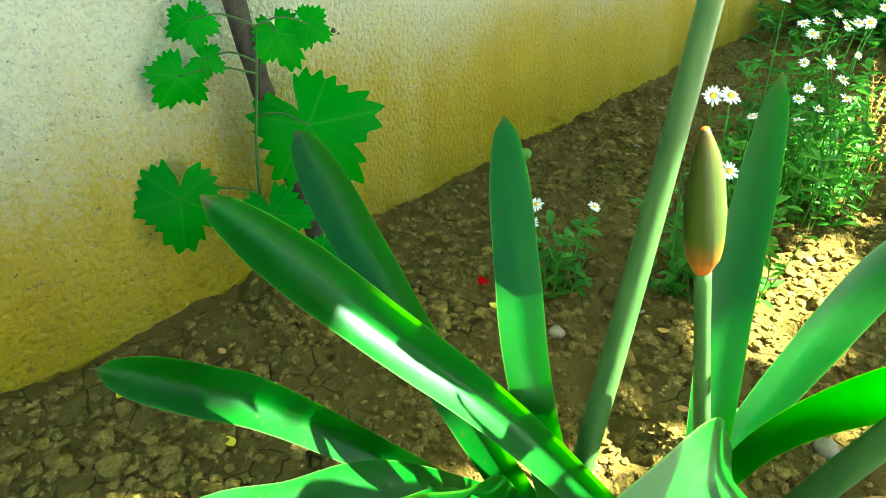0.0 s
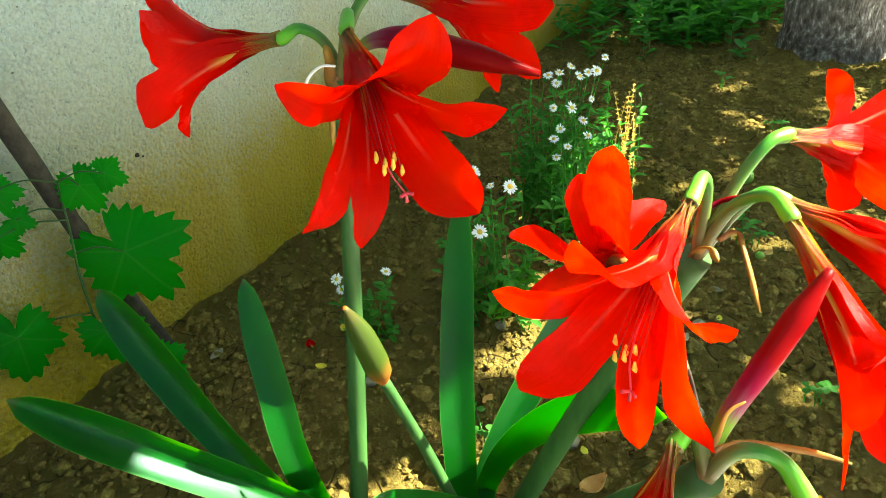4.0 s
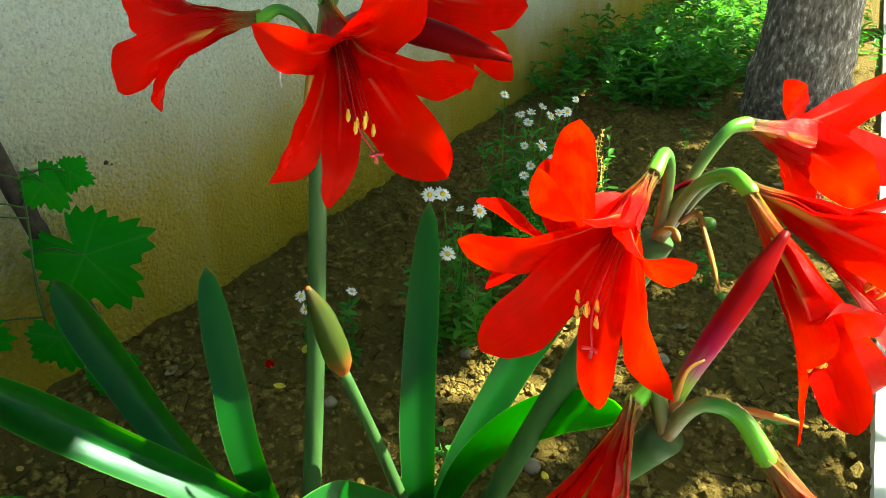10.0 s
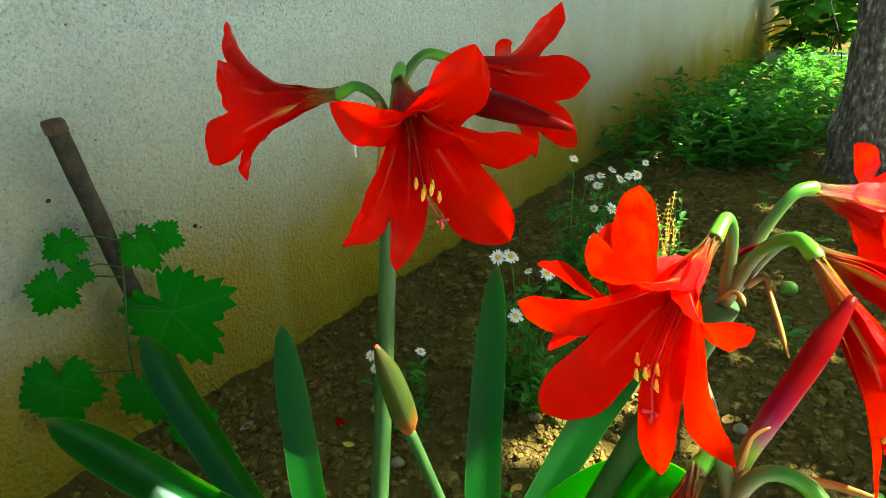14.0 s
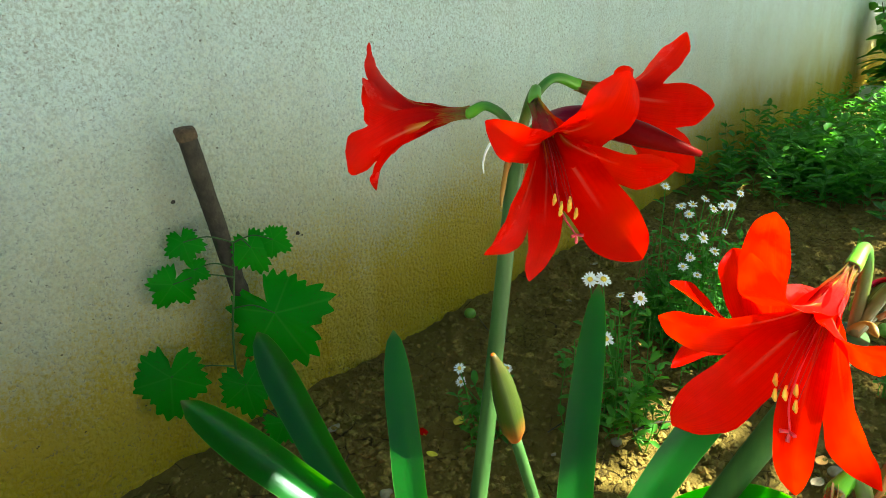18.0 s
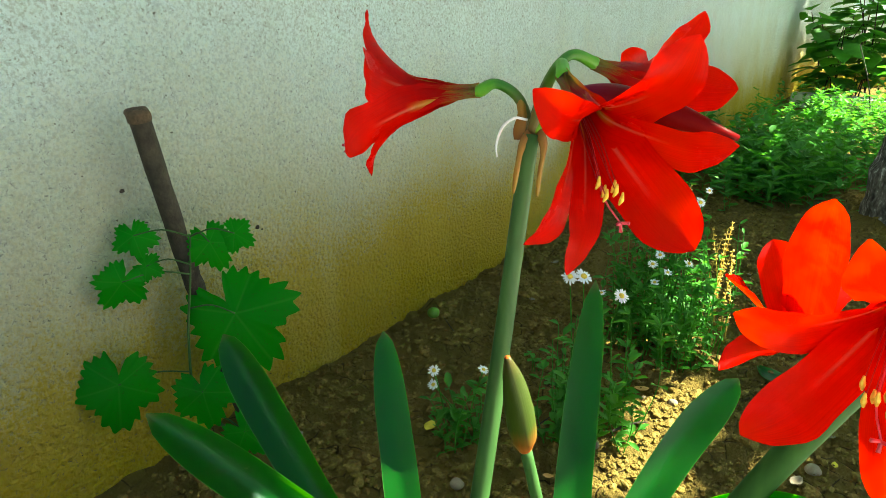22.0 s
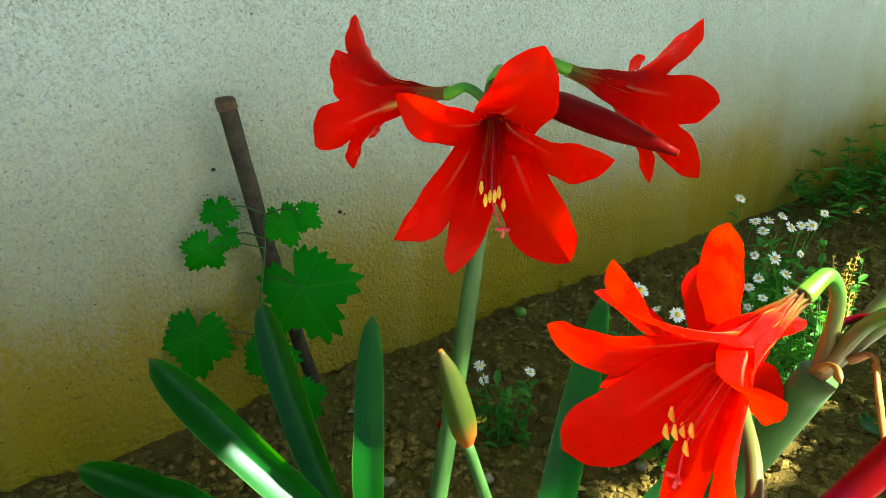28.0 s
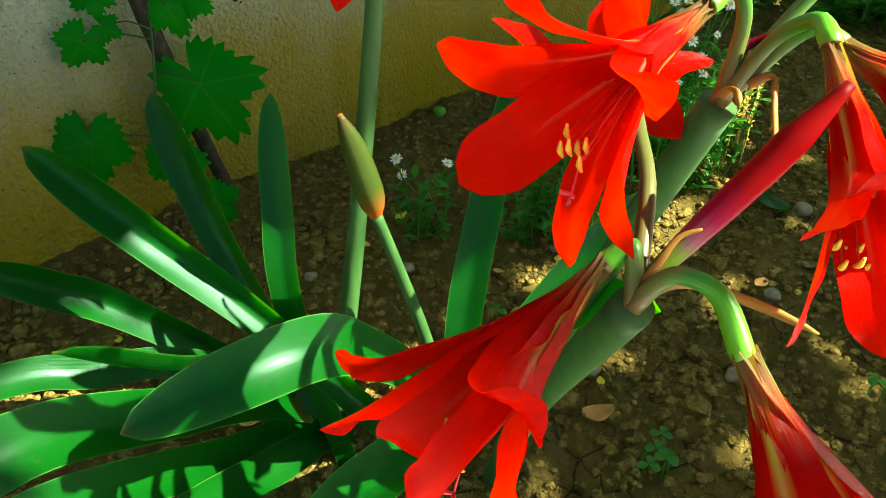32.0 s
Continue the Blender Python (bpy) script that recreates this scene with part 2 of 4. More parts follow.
def along(name, stops, rough=0.45, streak=0.35, spec=0.45):
    """Colour that changes along the length of a tube, with fine streaks."""
    mat, nt, b = material(name, rough, spec)
    u, v = uv_of(nt)
    n = noise_of(nt, 1.0, 3.0, 0.6, "UV", (16, 1.2, 1))
    col = ramp_node(nt, maths(nt, "ADD", v, maths(nt, "MULTIPLY", maths(nt, "SUBTRACT", n, 0.5), 0.22)), stops)
    col = mix_color(nt, maths(nt, "MULTIPLY", n, streak), col, mix_color(nt, 0.5, col, (0.02, 0.01, 0.005)))
    nt.links.new(col, b.inputs["Base Color"])
    bumped(nt, b, n, 0.25, 0.001)
    return mat


PETAL = make_petal("petal_red")
PETAL_OPEN = make_petal("petal_red_open", 0.25)
PEDICEL = along("pedicel_green", [(0.0, (0.12, 0.08, 0.03)), (0.18, (0.09, 0.12, 0.022)), (0.45, (0.03, 0.18, 0.012)), (0.70, (0.09, 0.34, 0.010)), (0.90, (0.10, 0.34, 0.012)), (1.0, (0.16, 0.16, 0.05))])
OLD_STALK = along("pedicel_brown", [(0.0, (0.10, 0.07, 0.018)), (0.3, (0.075, 0.085, 0.016)), (0.7, (0.05, 0.085, 0.015)), (1.0, (0.05, 0.10, 0.015))])
BUD = along("closed_bud_green", spec=0.2, stops=[(0.0, (0.34, 0.075, 0.010)), (0.20, (0.13, 0.055, 0.008)), (0.38, (0.028, 0.050, 0.005)), (0.8, (0.026, 0.044, 0.004)), (1.0, (0.045, 0.038, 0.008))])
BUDRED = along("closed_bud_red", [(0.0, (0.10, 0.26, 0.02)), (0.28, (0.13, 0.22, 0.03)), (0.38, (0.17, 0.06, 0.09)), (0.48, (0.16, 0.004, 0.03)), (0.62, (0.15, 0.0006, 0.003)), (0.93, (0.17, 0.0005, 0.002)), (1.0, (0.08, 0.001, 0.002))], 0.40, 0.25, 0.05)
SPATHE = along("papery_spathe", [(0.0, (0.22, 0.085, 0.018)), (0.5, (0.29, 0.140, 0.012)), (1.0, (0.30, 0.165, 0.014))], 0.6)
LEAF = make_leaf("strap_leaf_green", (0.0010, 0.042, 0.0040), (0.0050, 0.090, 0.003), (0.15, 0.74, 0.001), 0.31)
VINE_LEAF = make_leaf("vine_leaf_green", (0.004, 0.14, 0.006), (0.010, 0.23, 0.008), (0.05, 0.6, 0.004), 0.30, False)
def make_weed():
    mat, nt, b = material("weed_green", 0.55, 0.4)
    col = ramp_node(nt, noise_of(nt, 25), [(0.3, (0.02, 0.12, 0.014)), (0.7, (0.07, 0.27, 0.03))])
    nt.links.new(col, b.inputs["Base Color"])
    see_through(mat, nt, b, (0.16, 0.6, 0.03), 0.35)
    return mat


WEED = make_weed()
SCAPE = plain("scape_green", [(0.3, (0.024, 0.076, 0.020)), (0.7, (0.045, 0.112, 0.028))], 40, 0.5, 0.1, spec=0.25, stretch=(3, 3, 0.4))
SOIL = make_soil()
WALL = make_wall()
BARK = plain("tree_bark", [(0.30, (0.055, 0.044, 0.040)), (0.46, (0.16, 0.135, 0.125)), (0.58, (0.28, 0.25, 0.24)), (0.66, (0.62, 0.60, 0.60))], 44, 0.9, 1.0, 0.03, stretch=(1.8, 1.8, 0.8))
STICK = plain("dry_stick_bark", [(0.3, (0.012, 0.010, 0.007)), (0.7, (0.050, 0.042, 0.030))], 70, 0.85, 0.8, 0.003)
CUT = plain("cut_wood", [(0.3, (0.03, 0.02, 0.011)), (0.7, (0.13, 0.085, 0.05))], 160, 0.9, 0.8, 0.003)
CONCRETE = plain("white_painted_concrete", [(0.3, (0.55, 0.55, 0.53)), (0.7, (0.80, 0.80, 0.78))], 7, 0.8, 0.3, 0.003)
DAISY = plain("daisy_white", [(0.3, (0.75, 0.76, 0.78)), (0.7, (0.85, 0.85, 0.86))], 300, 0.6)
CRUMB = plain("soil_crumb", [(0.25, (0.115, 0.080, 0.017)), (0.55, (0.21, 0.150, 0.034)), (0.8, (0.34, 0.25, 0.075))], 90, 0.95, 1.0, 0.006, 0.2)
STONE = plain("pale_stone", [(0.3, (0.16, 0.13, 0.08)), (0.7, (0.32, 0.27, 0.19))], 60, 0.85, 0.5, 0.002)
FRUIT = plain("green_fruit", [(0.3, (0.08, 0.22, 0.02)), (0.7, (0.18, 0.36, 0.04))], 80, 0.45)
YLEAF = plain("yellow_leaf", [(0.3, (0.55, 0.42, 0.02)), (0.7, (0.75, 0.62, 0.05))], 80, 0.6)
GOLD = plain("golden_straw", [(0.3, (0.50, 0.30, 0.04)), (0.7, (0.72, 0.50, 0.10))], 120, 0.6)
YELLOW = plain("pollen_yellow", [(0.3, (0.65, 0.42, 0.03)), (0.7, (0.85, 0.62, 0.10))], 400, 0.7)
DRY = plain("dry_papery", [(0.3, (0.45, 0.22, 0.05)), (0.7, (0.62, 0.36, 0.12))], 60, 0.7)
FILAMENT = plain("filament_red", [(0.3, (0.36, 0.002, 0.002)), (0.7, (0.48, 0.004, 0.004))], 200, 0.5)
PINK = plain("stigma_pink", [(0.3, (0.60, 0.03, 0.06)), (0.7, (0.70, 0.08, 0.12))], 200, 0.5)


# ---- building helpers ----
def part(name, bm, mat, parent=None, label="", smooth=True):
    me = bpy.data.meshes.new(name)
    for f in bm.faces:
        f.smooth = smooth
    bm.to_mesh(me)
    bm.free()
    ob = new(name, me)
    for m in mat if isinstance(mat, (list, tuple)) else (mat,):
        me.materials.append(m)
    if parent:
        ob.parent = parent
    if label:
        ob["label"] = label
    return ob


def smooth_line(pts, n):
    """A line of n + 1 points that glides through the given ones."""
    p = [Vector(q) for q in pts]
    p = [2 * p[0] - p[1], *p, 2 * p[-1] - p[-2]]
    out, segs = [], len(p) - 3
    for i in range(n + 1):
        s = min(i / n * segs, segs - 1e-6)
        k, t = int(s), s - int(s)
        a, b, c, d = p[k : k + 4]
        out.append(0.5 * (2 * b + (c - a) * t + (2 * a - 5 * b + 4 * c - d) * t * t + (3 * b - a - 3 * c + d) * t**3))
    return out


def tube(bm, pts, radii, sides=10, n=16, wob=0.0, caps=True):
    line = smooth_line(pts, n)
    uv = bm.loops.layers.uv.verify()
    rings, side = [], None
    for i, c in enumerate(line):
        t = (line[min(i + 1, n)] - line[max(i - 1, 0)]).normalized()
        if side is None:
            side = t.orthogonal().normalized()
        side = (side - t * side.dot(t)).normalized()
        up = t.cross(side)
        s = i / n * (len(radii) - 1)
        k = min(int(s), len(radii) - 2)
        r = radii[k] + (radii[k + 1] - radii[k]) * (s - k)
        ring = []
        for j in range(sides):
            a = 2 * math.pi * j / sides
            rr = r * (1 + wob * noise.noise(c * 60 + Vector((math.cos(a), math.sin(a), 0)) * 1.5))
            ring.append(bm.verts.new(c + (side * math.cos(a) + up * math.sin(a)) * rr))
        rings.append(ring)
    for i in range(n):
        for j in range(sides):
            f = bm.faces.new((rings[i][j], rings[i][(j + 1) % sides], rings[i + 1][(j + 1) % sides], rings[i + 1][j]))
            for l, (a, b) in zip(f.loops, ((j, i), (j + 1, i), (j + 1, i + 1), (j, i + 1))):
                l[uv].uv = (a / sides, b / n)
    if caps:
        bm.faces.new(rings[0][::-1])
        bm.faces.new(rings[-1])
    return line


def sheet(bm, rows):
    """Faces between rows of points, with u across and v along."""
    uv = bm.loops.layers.uv.verify()
    vs = [[bm.verts.new(p) for p in row] for row in rows]
    n, m = len(vs) - 1, len(vs[0]) - 1
    for i in range(n):
        for j in range(m):
            f = bm.faces.new((vs[i][j], vs[i][j + 1], vs[i + 1][j + 1], vs[i + 1][j]))
            for l, (a, b) in zip(f.loops, ((j, i), (j + 1, i), (j + 1, i + 1), (j, i + 1))):
                l[uv].uv = (a / m, b / n)
    return vs


def box(bm, lo, hi):
    v = [bm.verts.new((x, y, z)) for x in (lo[0], hi[0]) for y in (lo[1], hi[1]) for z in (lo[2], hi[2])]
    for q in ((0, 1, 3, 2), (4, 6, 7, 5), (0, 4, 5, 1), (2, 3, 7, 6), (0, 2, 6, 4), (1, 5, 7, 3)):
        bm.faces.new([v[k] for k in q])


# ---- setting ----
WALL_Y, CORNER_X = 0.765, 5.4


def soil_height(x, y):
    near = max(0.0, 1 - abs(x - 1.2) / 4)
    h = 0.014 * noise.noise(Vector((x * 5, y * 5, 0))) + 0.011 * noise.noise(Vector((x * 16, y * 16, 3)))
    h += 0.009 * (0.5 - abs(noise.noise(Vector((x * 38, y * 38, 7))))) + 0.007 * noise.noise(Vector((x * 62, y * 62, 9)))
    return h * (0.3 + 0.7 * near) + 0.022 * max(0.0, min(1.0, (y - 0.5) / 0.26)) ** 2


def lines(lo, hi, step, far_lo, far_hi):
    out = list(np.arange(lo, hi, step))
    s, v = step, lo
    while v > far_lo:
        s *= 1.25
        v -= s
        out.insert(0, v)
    s, v = step, out[-1]
    while v < far_hi:
        s *= 1.18
        v += s
        out.append(v)
    return out


def build_ground():
    xs, ys = lines(0.0, 2.1, 0.008, -40, 60), lines(-0.21, 0.80, 0.008, -50, 40)
    verts = [(x, y, soil_height(x, y)) for x in xs for y in ys]
    m = len(ys)
    faces = [(i * m + j, (i + 1) * m + j, (i + 1) * m + j + 1, i * m + j + 1) for i in range(len(xs) - 1) for j in range(m - 1)]
    me = bpy.data.meshes.new("ground")
    me.from_pydata(verts, [], faces)
    me.polygons.foreach_set("use_smooth", [True] * len(faces))
    me.materials.append(SOIL)
    return tagged(new("ground", me), "brown crumbly garden soil in a bed along the wall", "soil", kind="structure")


build_ground()
bm = bmesh.new()
box(bm, (-3.0, WALL_Y, -0.1), (CORNER_X, WALL_Y + 0.25, 2.4))
tagged(part("wall_north", bm, WALL, smooth=False), "pale rough plaster garden wall with an ochre damp stain along its foot", "wall", kind="structure")
bm = bmesh.new()
# runs on behind the shrubs, turned towards the path
vs = [bm.verts.new((x, y, z)) for z in (-0.1, 2.4) for x, y in ((CORNER_X, WALL_Y), (9.0, -0.9), (9.1, -0.66), (CORNER_X + 0.003, WALL_Y + 0.25))]
for q in ((0, 1, 2, 3), (7, 6, 5, 4), (4, 5, 1, 0), (5, 6, 2, 1), (6, 7, 3, 2), (7, 4, 0, 3)):
    bm.faces.new([vs[k] for k in q])
tagged(part("wall_east", bm, WALL, smooth=False), "pale plaster wall behind the far weeds", "wall", kind="structure")
bm = bmesh.new()
vs = [bm.verts.new(p) for z in (-0.05, 0.02) for p in ((-2.0, -0.105, z), (9.0, -0.50, z), (9.0, -2.0, z), (-2.0, -1.6, z))]
for q in ((3, 2, 1, 0), (4, 5, 6, 7), (0, 1, 5, 4), (1, 2, 6, 5), (2, 3, 7, 6), (3, 0, 4, 7)):
    bm.faces.new([vs[k] for k in q[::-1]])
path = part("pavement", bm, CONCRETE, smooth=False)
tagged(path, "sunlit white concrete path edging the flower bed", "path", kind="structure")


# ---- amaryllis ----
def strap_leaf(parent, pts, width, face, channel=0.35, mat=None, label=""):
    """A fleshy strap leaf along a line; face: the way its upper side looks."""
    n, m = 30, 8
    line = smooth_line(pts, n)
    bm = bmesh.new()
    top, low = [], []
    for i, c in enumerate(line):
        v = i / n
        t = (line[min(i + 1, n)] - line[max(i - 1, 0)]).normalized()
        s = t.cross(Vector(face)).normalized()
        nrm = s.cross(t)
        w = width * 0.46 * (0.74 + 0.26 * min(1, v / 0.55)) * (0.94 + 0.06 * math.cos(5.0 * v + width * 900)) * max(0.0, 1 - max(0, (v - 0.74) / 0.26) ** 2.3) ** 0.52
        w = max(w, 0.0007)
        rowt, rowl = [], []
        for j in range(m + 1):
            u = j / m * 2 - 1
            lift = channel * w * (0.55 * ((u * u + 0.006) ** 0.5 - 0.077) + 0.55 * u * u) + 0.02 * w * math.sin(9 * v + 3 * u)
            thick = 0.0016 * (1 - u * u) * (1 - 0.7 * v) + 0.0003
            p = c + s * (u * w) + nrm * lift
            rowt.append(p + nrm * thick)
            rowl.append(p - nrm * thick)
        top.append(rowt)
        low.append(rowl)
    sheet(bm, top)
    sheet(bm, [r[::-1] for r in low])
    bmesh.ops.remove_doubles(bm, verts=bm.verts, dist=0.00025)
    return part("leaf", bm, mat or LEAF, parent, label)


TUBE = 0.055  # from the neck to the throat


def tepal(parent, neck, axis, tip, width, curl, seed, wave=0.14, deep=TUBE, mat=None, mouth=1.0):
    n, m = 30, 10
    rnd = random.Random(seed)
    neck, tip = Vector(neck), Vector(tip)
    rad = tip - neck - axis * (tip - neck).dot(axis)
    out = rad.normalized()
    depth = mouth * (0.0112 if seed % 2 else 0.0094)
    throat = neck + axis * deep + out * depth
    # runs down the tube, opens at the throat and bows outward to the tip
    mid = throat.lerp(tip, 0.52) + axis * (0.006 + 0.030 * curl)
    line = smooth_line([neck, neck + axis * deep * 0.5 + out * 0.0060 * mouth ** 0.5, throat, mid, tip], n)
    bm = bmesh.new()
    rows, ph, twist, lean = [], rnd.uniform(0, 6), rnd.uniform(-0.30, 0.30), rnd.uniform(-0.10, 0.10)
    for i, c in enumerate(line):
        v = i / n
        t = (line[min(i + 1, n)] - line[max(i - 1, 0)]).normalized()
        s = axis.cross(out)
        nrm = s.cross(t).normalized()
        turn = twist * max(0.0, v - 0.5) * 2
        s, nrm = s * math.cos(turn) + nrm * math.sin(turn), nrm * math.cos(turn) - s * math.sin(turn)
        a = min(1.0, v / 0.70)
        x = max(0.0, (v - 0.72) / 0.28)
        # shouldered blade that draws in to a blunt, slightly hooked apex
        w = (max(width, 0.012) * (1 - a) + width * a) * (0.26 + 0.74 * a * a * (3 - 2 * a)) * (max(0.0, 1 - x ** 1.9) ** 0.74 * 0.95 + 0.05 * (1 - x ** 6))
        w = max(w, 0.0006)
        arm = c - neck - axis * (c - neck).dot(axis)
        cup = min(0.75, w / (2 * max(0.004, arm.length))) * (1 - 0.5 * v)
        hook = max(0.0, (v - 0.86) / 0.14) ** 2
        row = []
        for j in range(m + 1):
            u = j / m * 2 - 1
            ruffle = wave * math.sin(8 * v + ph + 2.2 * u) + 0.10 * math.sin(21 * v + 3 * ph + (2 if u > 0 else 0)) + 0.05 * math.sin(47 * v + 5 * ph + 4 * u)
            bend = -cup * w * u * u + ruffle * w * abs(u) ** 1.5 * v + 0.13 * w * (1 - abs(u)) ** 1.5 * v
            edge = 1 + 0.035 * math.sin(31 * v + ph + (1.7 if u > 0 else 0)) * abs(u)
            row.append(c + s * (u * w * edge + lean * w * x) + nrm * bend - axis * (0.0022 * hook))
        rows.append(row)
    sheet(bm, rows)
    bmesh.ops.remove_doubles(bm, verts=bm.verts, dist=0.0002)
    return part("tepal", bm, mat or PETAL, parent)


def flower(plant, stem, neck, tips, width=0.0155, curl=0.25, seed=0, stamens=True, deep=TUBE, thick=1.0, stalk=None, mouth=1.0):
    """A trumpet flower: the pedicel's line ends at the neck; six tips."""
    neck = Vector(neck)
    middle = sum((Vector(t) for t in tips), Vector()) / len(tips)
    axis = (middle - neck).normalized()
    bm = bmesh.new()
    tube(bm, [*stem, neck, neck + axis * 0.06 * deep], [thick * r for r in (0.0040, 0.0036, 0.0036, 0.0047, 0.0042)], 10, 18)
    ped = part("flower", bm, stalk or PEDICEL, plant, "open red trumpet flower on a green stalk")
    for k in range(6):
        tepal(ped, neck, axis, tips[k], (width[k] if isinstance(width, tuple) else width * (1.06 if k % 2 else 0.92)), curl * (0.8 + 0.4 * random.Random(seed * 7 + k).random()), seed * 11 + k, deep=deep, mat=PETAL if deep > 0.02 else PETAL_OPEN, mouth=mouth)
    if stamens:
        down = Vector((0, 0, -1))
        down = (down - axis * down.dot(axis)).normalized()
        across = axis.cross(down)
        for k in range(6):
            q = (k - 2.5) / 2.5
            end = neck + axis * (0.086 + 0.007 * (k % 2)) + down * (0.014 + 0.003 * (k % 3)) + across * q * 0.006
            bm = bmesh.new()
            tube(bm, [neck + axis * 0.015, neck + axis * TUBE + down * 0.007 + across * q * 0.005, end], [0.0004, 0.0004, 0.0003], 5, 8)
            part("filament", bm, FILAMENT, ped)
            bm = bmesh.new()
            tube(bm, [end - down * 0.0042, end + axis * 0.0010, end + down * 0.0042], [0.0006, 0.0014, 0.0006], 7, 8)
            part("anther", bm, YELLOW, ped, "pale yellow anther")
        bm = bmesh.new()
        e = neck + axis * 0.100 + down * 0.031 + across * 0.006
        tube(bm, [neck + axis * 0.015, neck + axis * TUBE + down * 0.009, neck + axis * 0.084 + down * 0.024, e], [0.0006, 0.0006, 0.0005], 6, 10)
        for k in range(3):
            a = 2.1 * k
            tube(bm, [e, e + axis * 0.003 + (down * math.cos(a) + across * math.sin(a)) * 0.004], [0.0008, 0.0011], 5, 3)
        part("style", bm, PINK, ped, "pink style with three stigma lobes")
    return ped


def plant_root(name, at, label):
    ob = new(name)
    ob.empty_display_size = 0.05
    tagged(ob, label, "flower plant", "amaryllis plants")
    return ob


left = plant_root("amaryllis_plant", (0, 0, 0), "red amaryllis with strap leaves and one upright flower stem")
right = plant_root("amaryllis_plant", (0, 0, 0), "red amaryllis with two leaning flower stems and a closed bud")
GLARE = (0.10, -0.66, 0.74)
TO_VIEW, UPWARD, SKYWARD = (-0.80, -0.48, 0.35), (-0.55, -0.50, 0.67), (-0.25, -0.35, 0.90)
strap_leaf(left, [(0.425, 0.250, -0.01), (0.410, 0.377, 0.145), (0.418, 0.458, 0.217), (0.428, 0.537, 0.287)], 0.044, TO_VIEW)
strap_leaf(left, [(0.470, 0.180, -0.01), (0.385, 0.280, 0.155), (0.331, 0.355, 0.240), (0.281, 0.427, 0.317)], 0.037, UPWARD, 0.75)
strap_leaf(left, [(0.410, 0.230, -0.01), (0.402, 0.284, 0.167), (0.424, 0.318, 0.250), (0.452, 0.352, 0.332)], 0.033, TO_VIEW, 0.22)
strap_leaf(left, [(0.430, 0.380, -0.01), (0.322, 0.444, 0.120), (0.272, 0.465, 0.165), (0.220, 0.483, 0.206)], 0.040, UPWARD, 0.75)
strap_leaf(left, [(0.450, 0.325, -0.01), (0.345, 0.282, 0.140), (0.270, 0.256, 0.213), (0.220, 0.242, 0.270)], 0.038, (-0.2, 0.25, 0.94))
strap_leaf(left, [(0.450, 0.330, -0.01), (0.330, 0.350, 0.110), (0.257, 0.360, 0.144), (0.212, 0.370, 0.164), (0.120, 0.385, 0.174)], 0.034, GLARE)
strap_leaf(left, [(0.440, 0.315, -0.01), (0.360, 0.295, 0.080), (0.279, 0.277, 0.142), (0.187, 0.252, 0.208), (0.100, 0.230, 0.215)], 0.050, GLARE)
strap_leaf(left, [(0.440, 0.305, -0.01), (0.370, 0.285, 0.035), (0.308, 0.265, 0.075), (0.178, 0.220, 0.180), (0.100, 0.190, 0.190)], 0.042, GLARE)
strap_leaf(left, [(0.450, 0.295, -0.01), (0.380, 0.265, 0.025), (0.327, 0.250, 0.050), (0.217, 0.210, 0.120)], 0.042, GLARE)
strap_leaf(right, [(0.520, 0.200, -0.01), (0.540, 0.212, 0.085), (0.574, 0.227, 0.171), (0.645, 0.247, 0.336)], 0.040, TO_VIEW, 0.25)
strap_leaf(right, [(0.540, 0.203, -0.01), (0.595, 0.197, 0.055), (0.647, 0.178, 0.113), (0.700, 0.155, 0.168), (0.751, 0.125, 0.217)], 0.044, UPWARD)
strap_leaf(right, [(0.565, 0.210, -0.01), (0.562, 0.175, 0.085), (0.551, 0.127, 0.163), (0.527, 0.070, 0.228), (0.499, 0.009, 0.272)], 0.038, UPWARD)
strap_leaf(right, [(0.550, 0.195, -0.01), (0.440, 0.168, 0.142), (0.388, 0.163, 0.205), (0.347, 0.159, 0.243), (0.290, 0.165, 0.252), (0.228, 0.191, 0.235)], 0.046, GLARE)
strap_leaf(right, [(0.550, 0.185, -0.01), (0.460, 0.150, 0.080), (0.355, 0.115, 0.150), (0.250, 0.075, 0.200)], 0.044, SKYWARD)

# stem one with its umbel
U1 = Vector((0.490, 0.241, 0.501))


def scape(plant, pts, radii, label=""):
    bm = bmesh.new()
    tube(bm, pts, radii, 16, 28)
    return part("scape", bm, SCAPE, plant, label)


def bract(plant, pts, width, mat=None, label="dry papery bract", name="bract"):
    bm = bmesh.new()
    n = 16
    line = smooth_line(pts, n)
    rows = []
    for i, c in enumerate(line):
        v = i / n
        t = (line[min(i + 1, n)] - line[max(i - 1, 0)]).normalized()
        side = t.cross(Vector((0.7, 0.5, 0.35))).normalized()
        nrm = side.cross(t)
        w = width * (1 - v) ** 0.6 * (0.8 + 0.2 * math.sin(9 * v)) + 0.0004
        rows.append([c - side * w + nrm * w * 0.4, c - nrm * w * 0.15, c + side * w + nrm * w * 0.4])
    sheet(bm, rows)
    ob = part(name, bm, mat or SPATHE, plant, label)
    so = ob.modifiers.new("thickness", "SOLIDIFY")
    so.thickness = 0.0005
    return ob


def bud(plant, pts, radii, mat, label):
    bm = bmesh.new()
    tube(bm, pts, radii, 14, 26, 0.06)
    return part("closed_bud", bm, mat, plant, label)


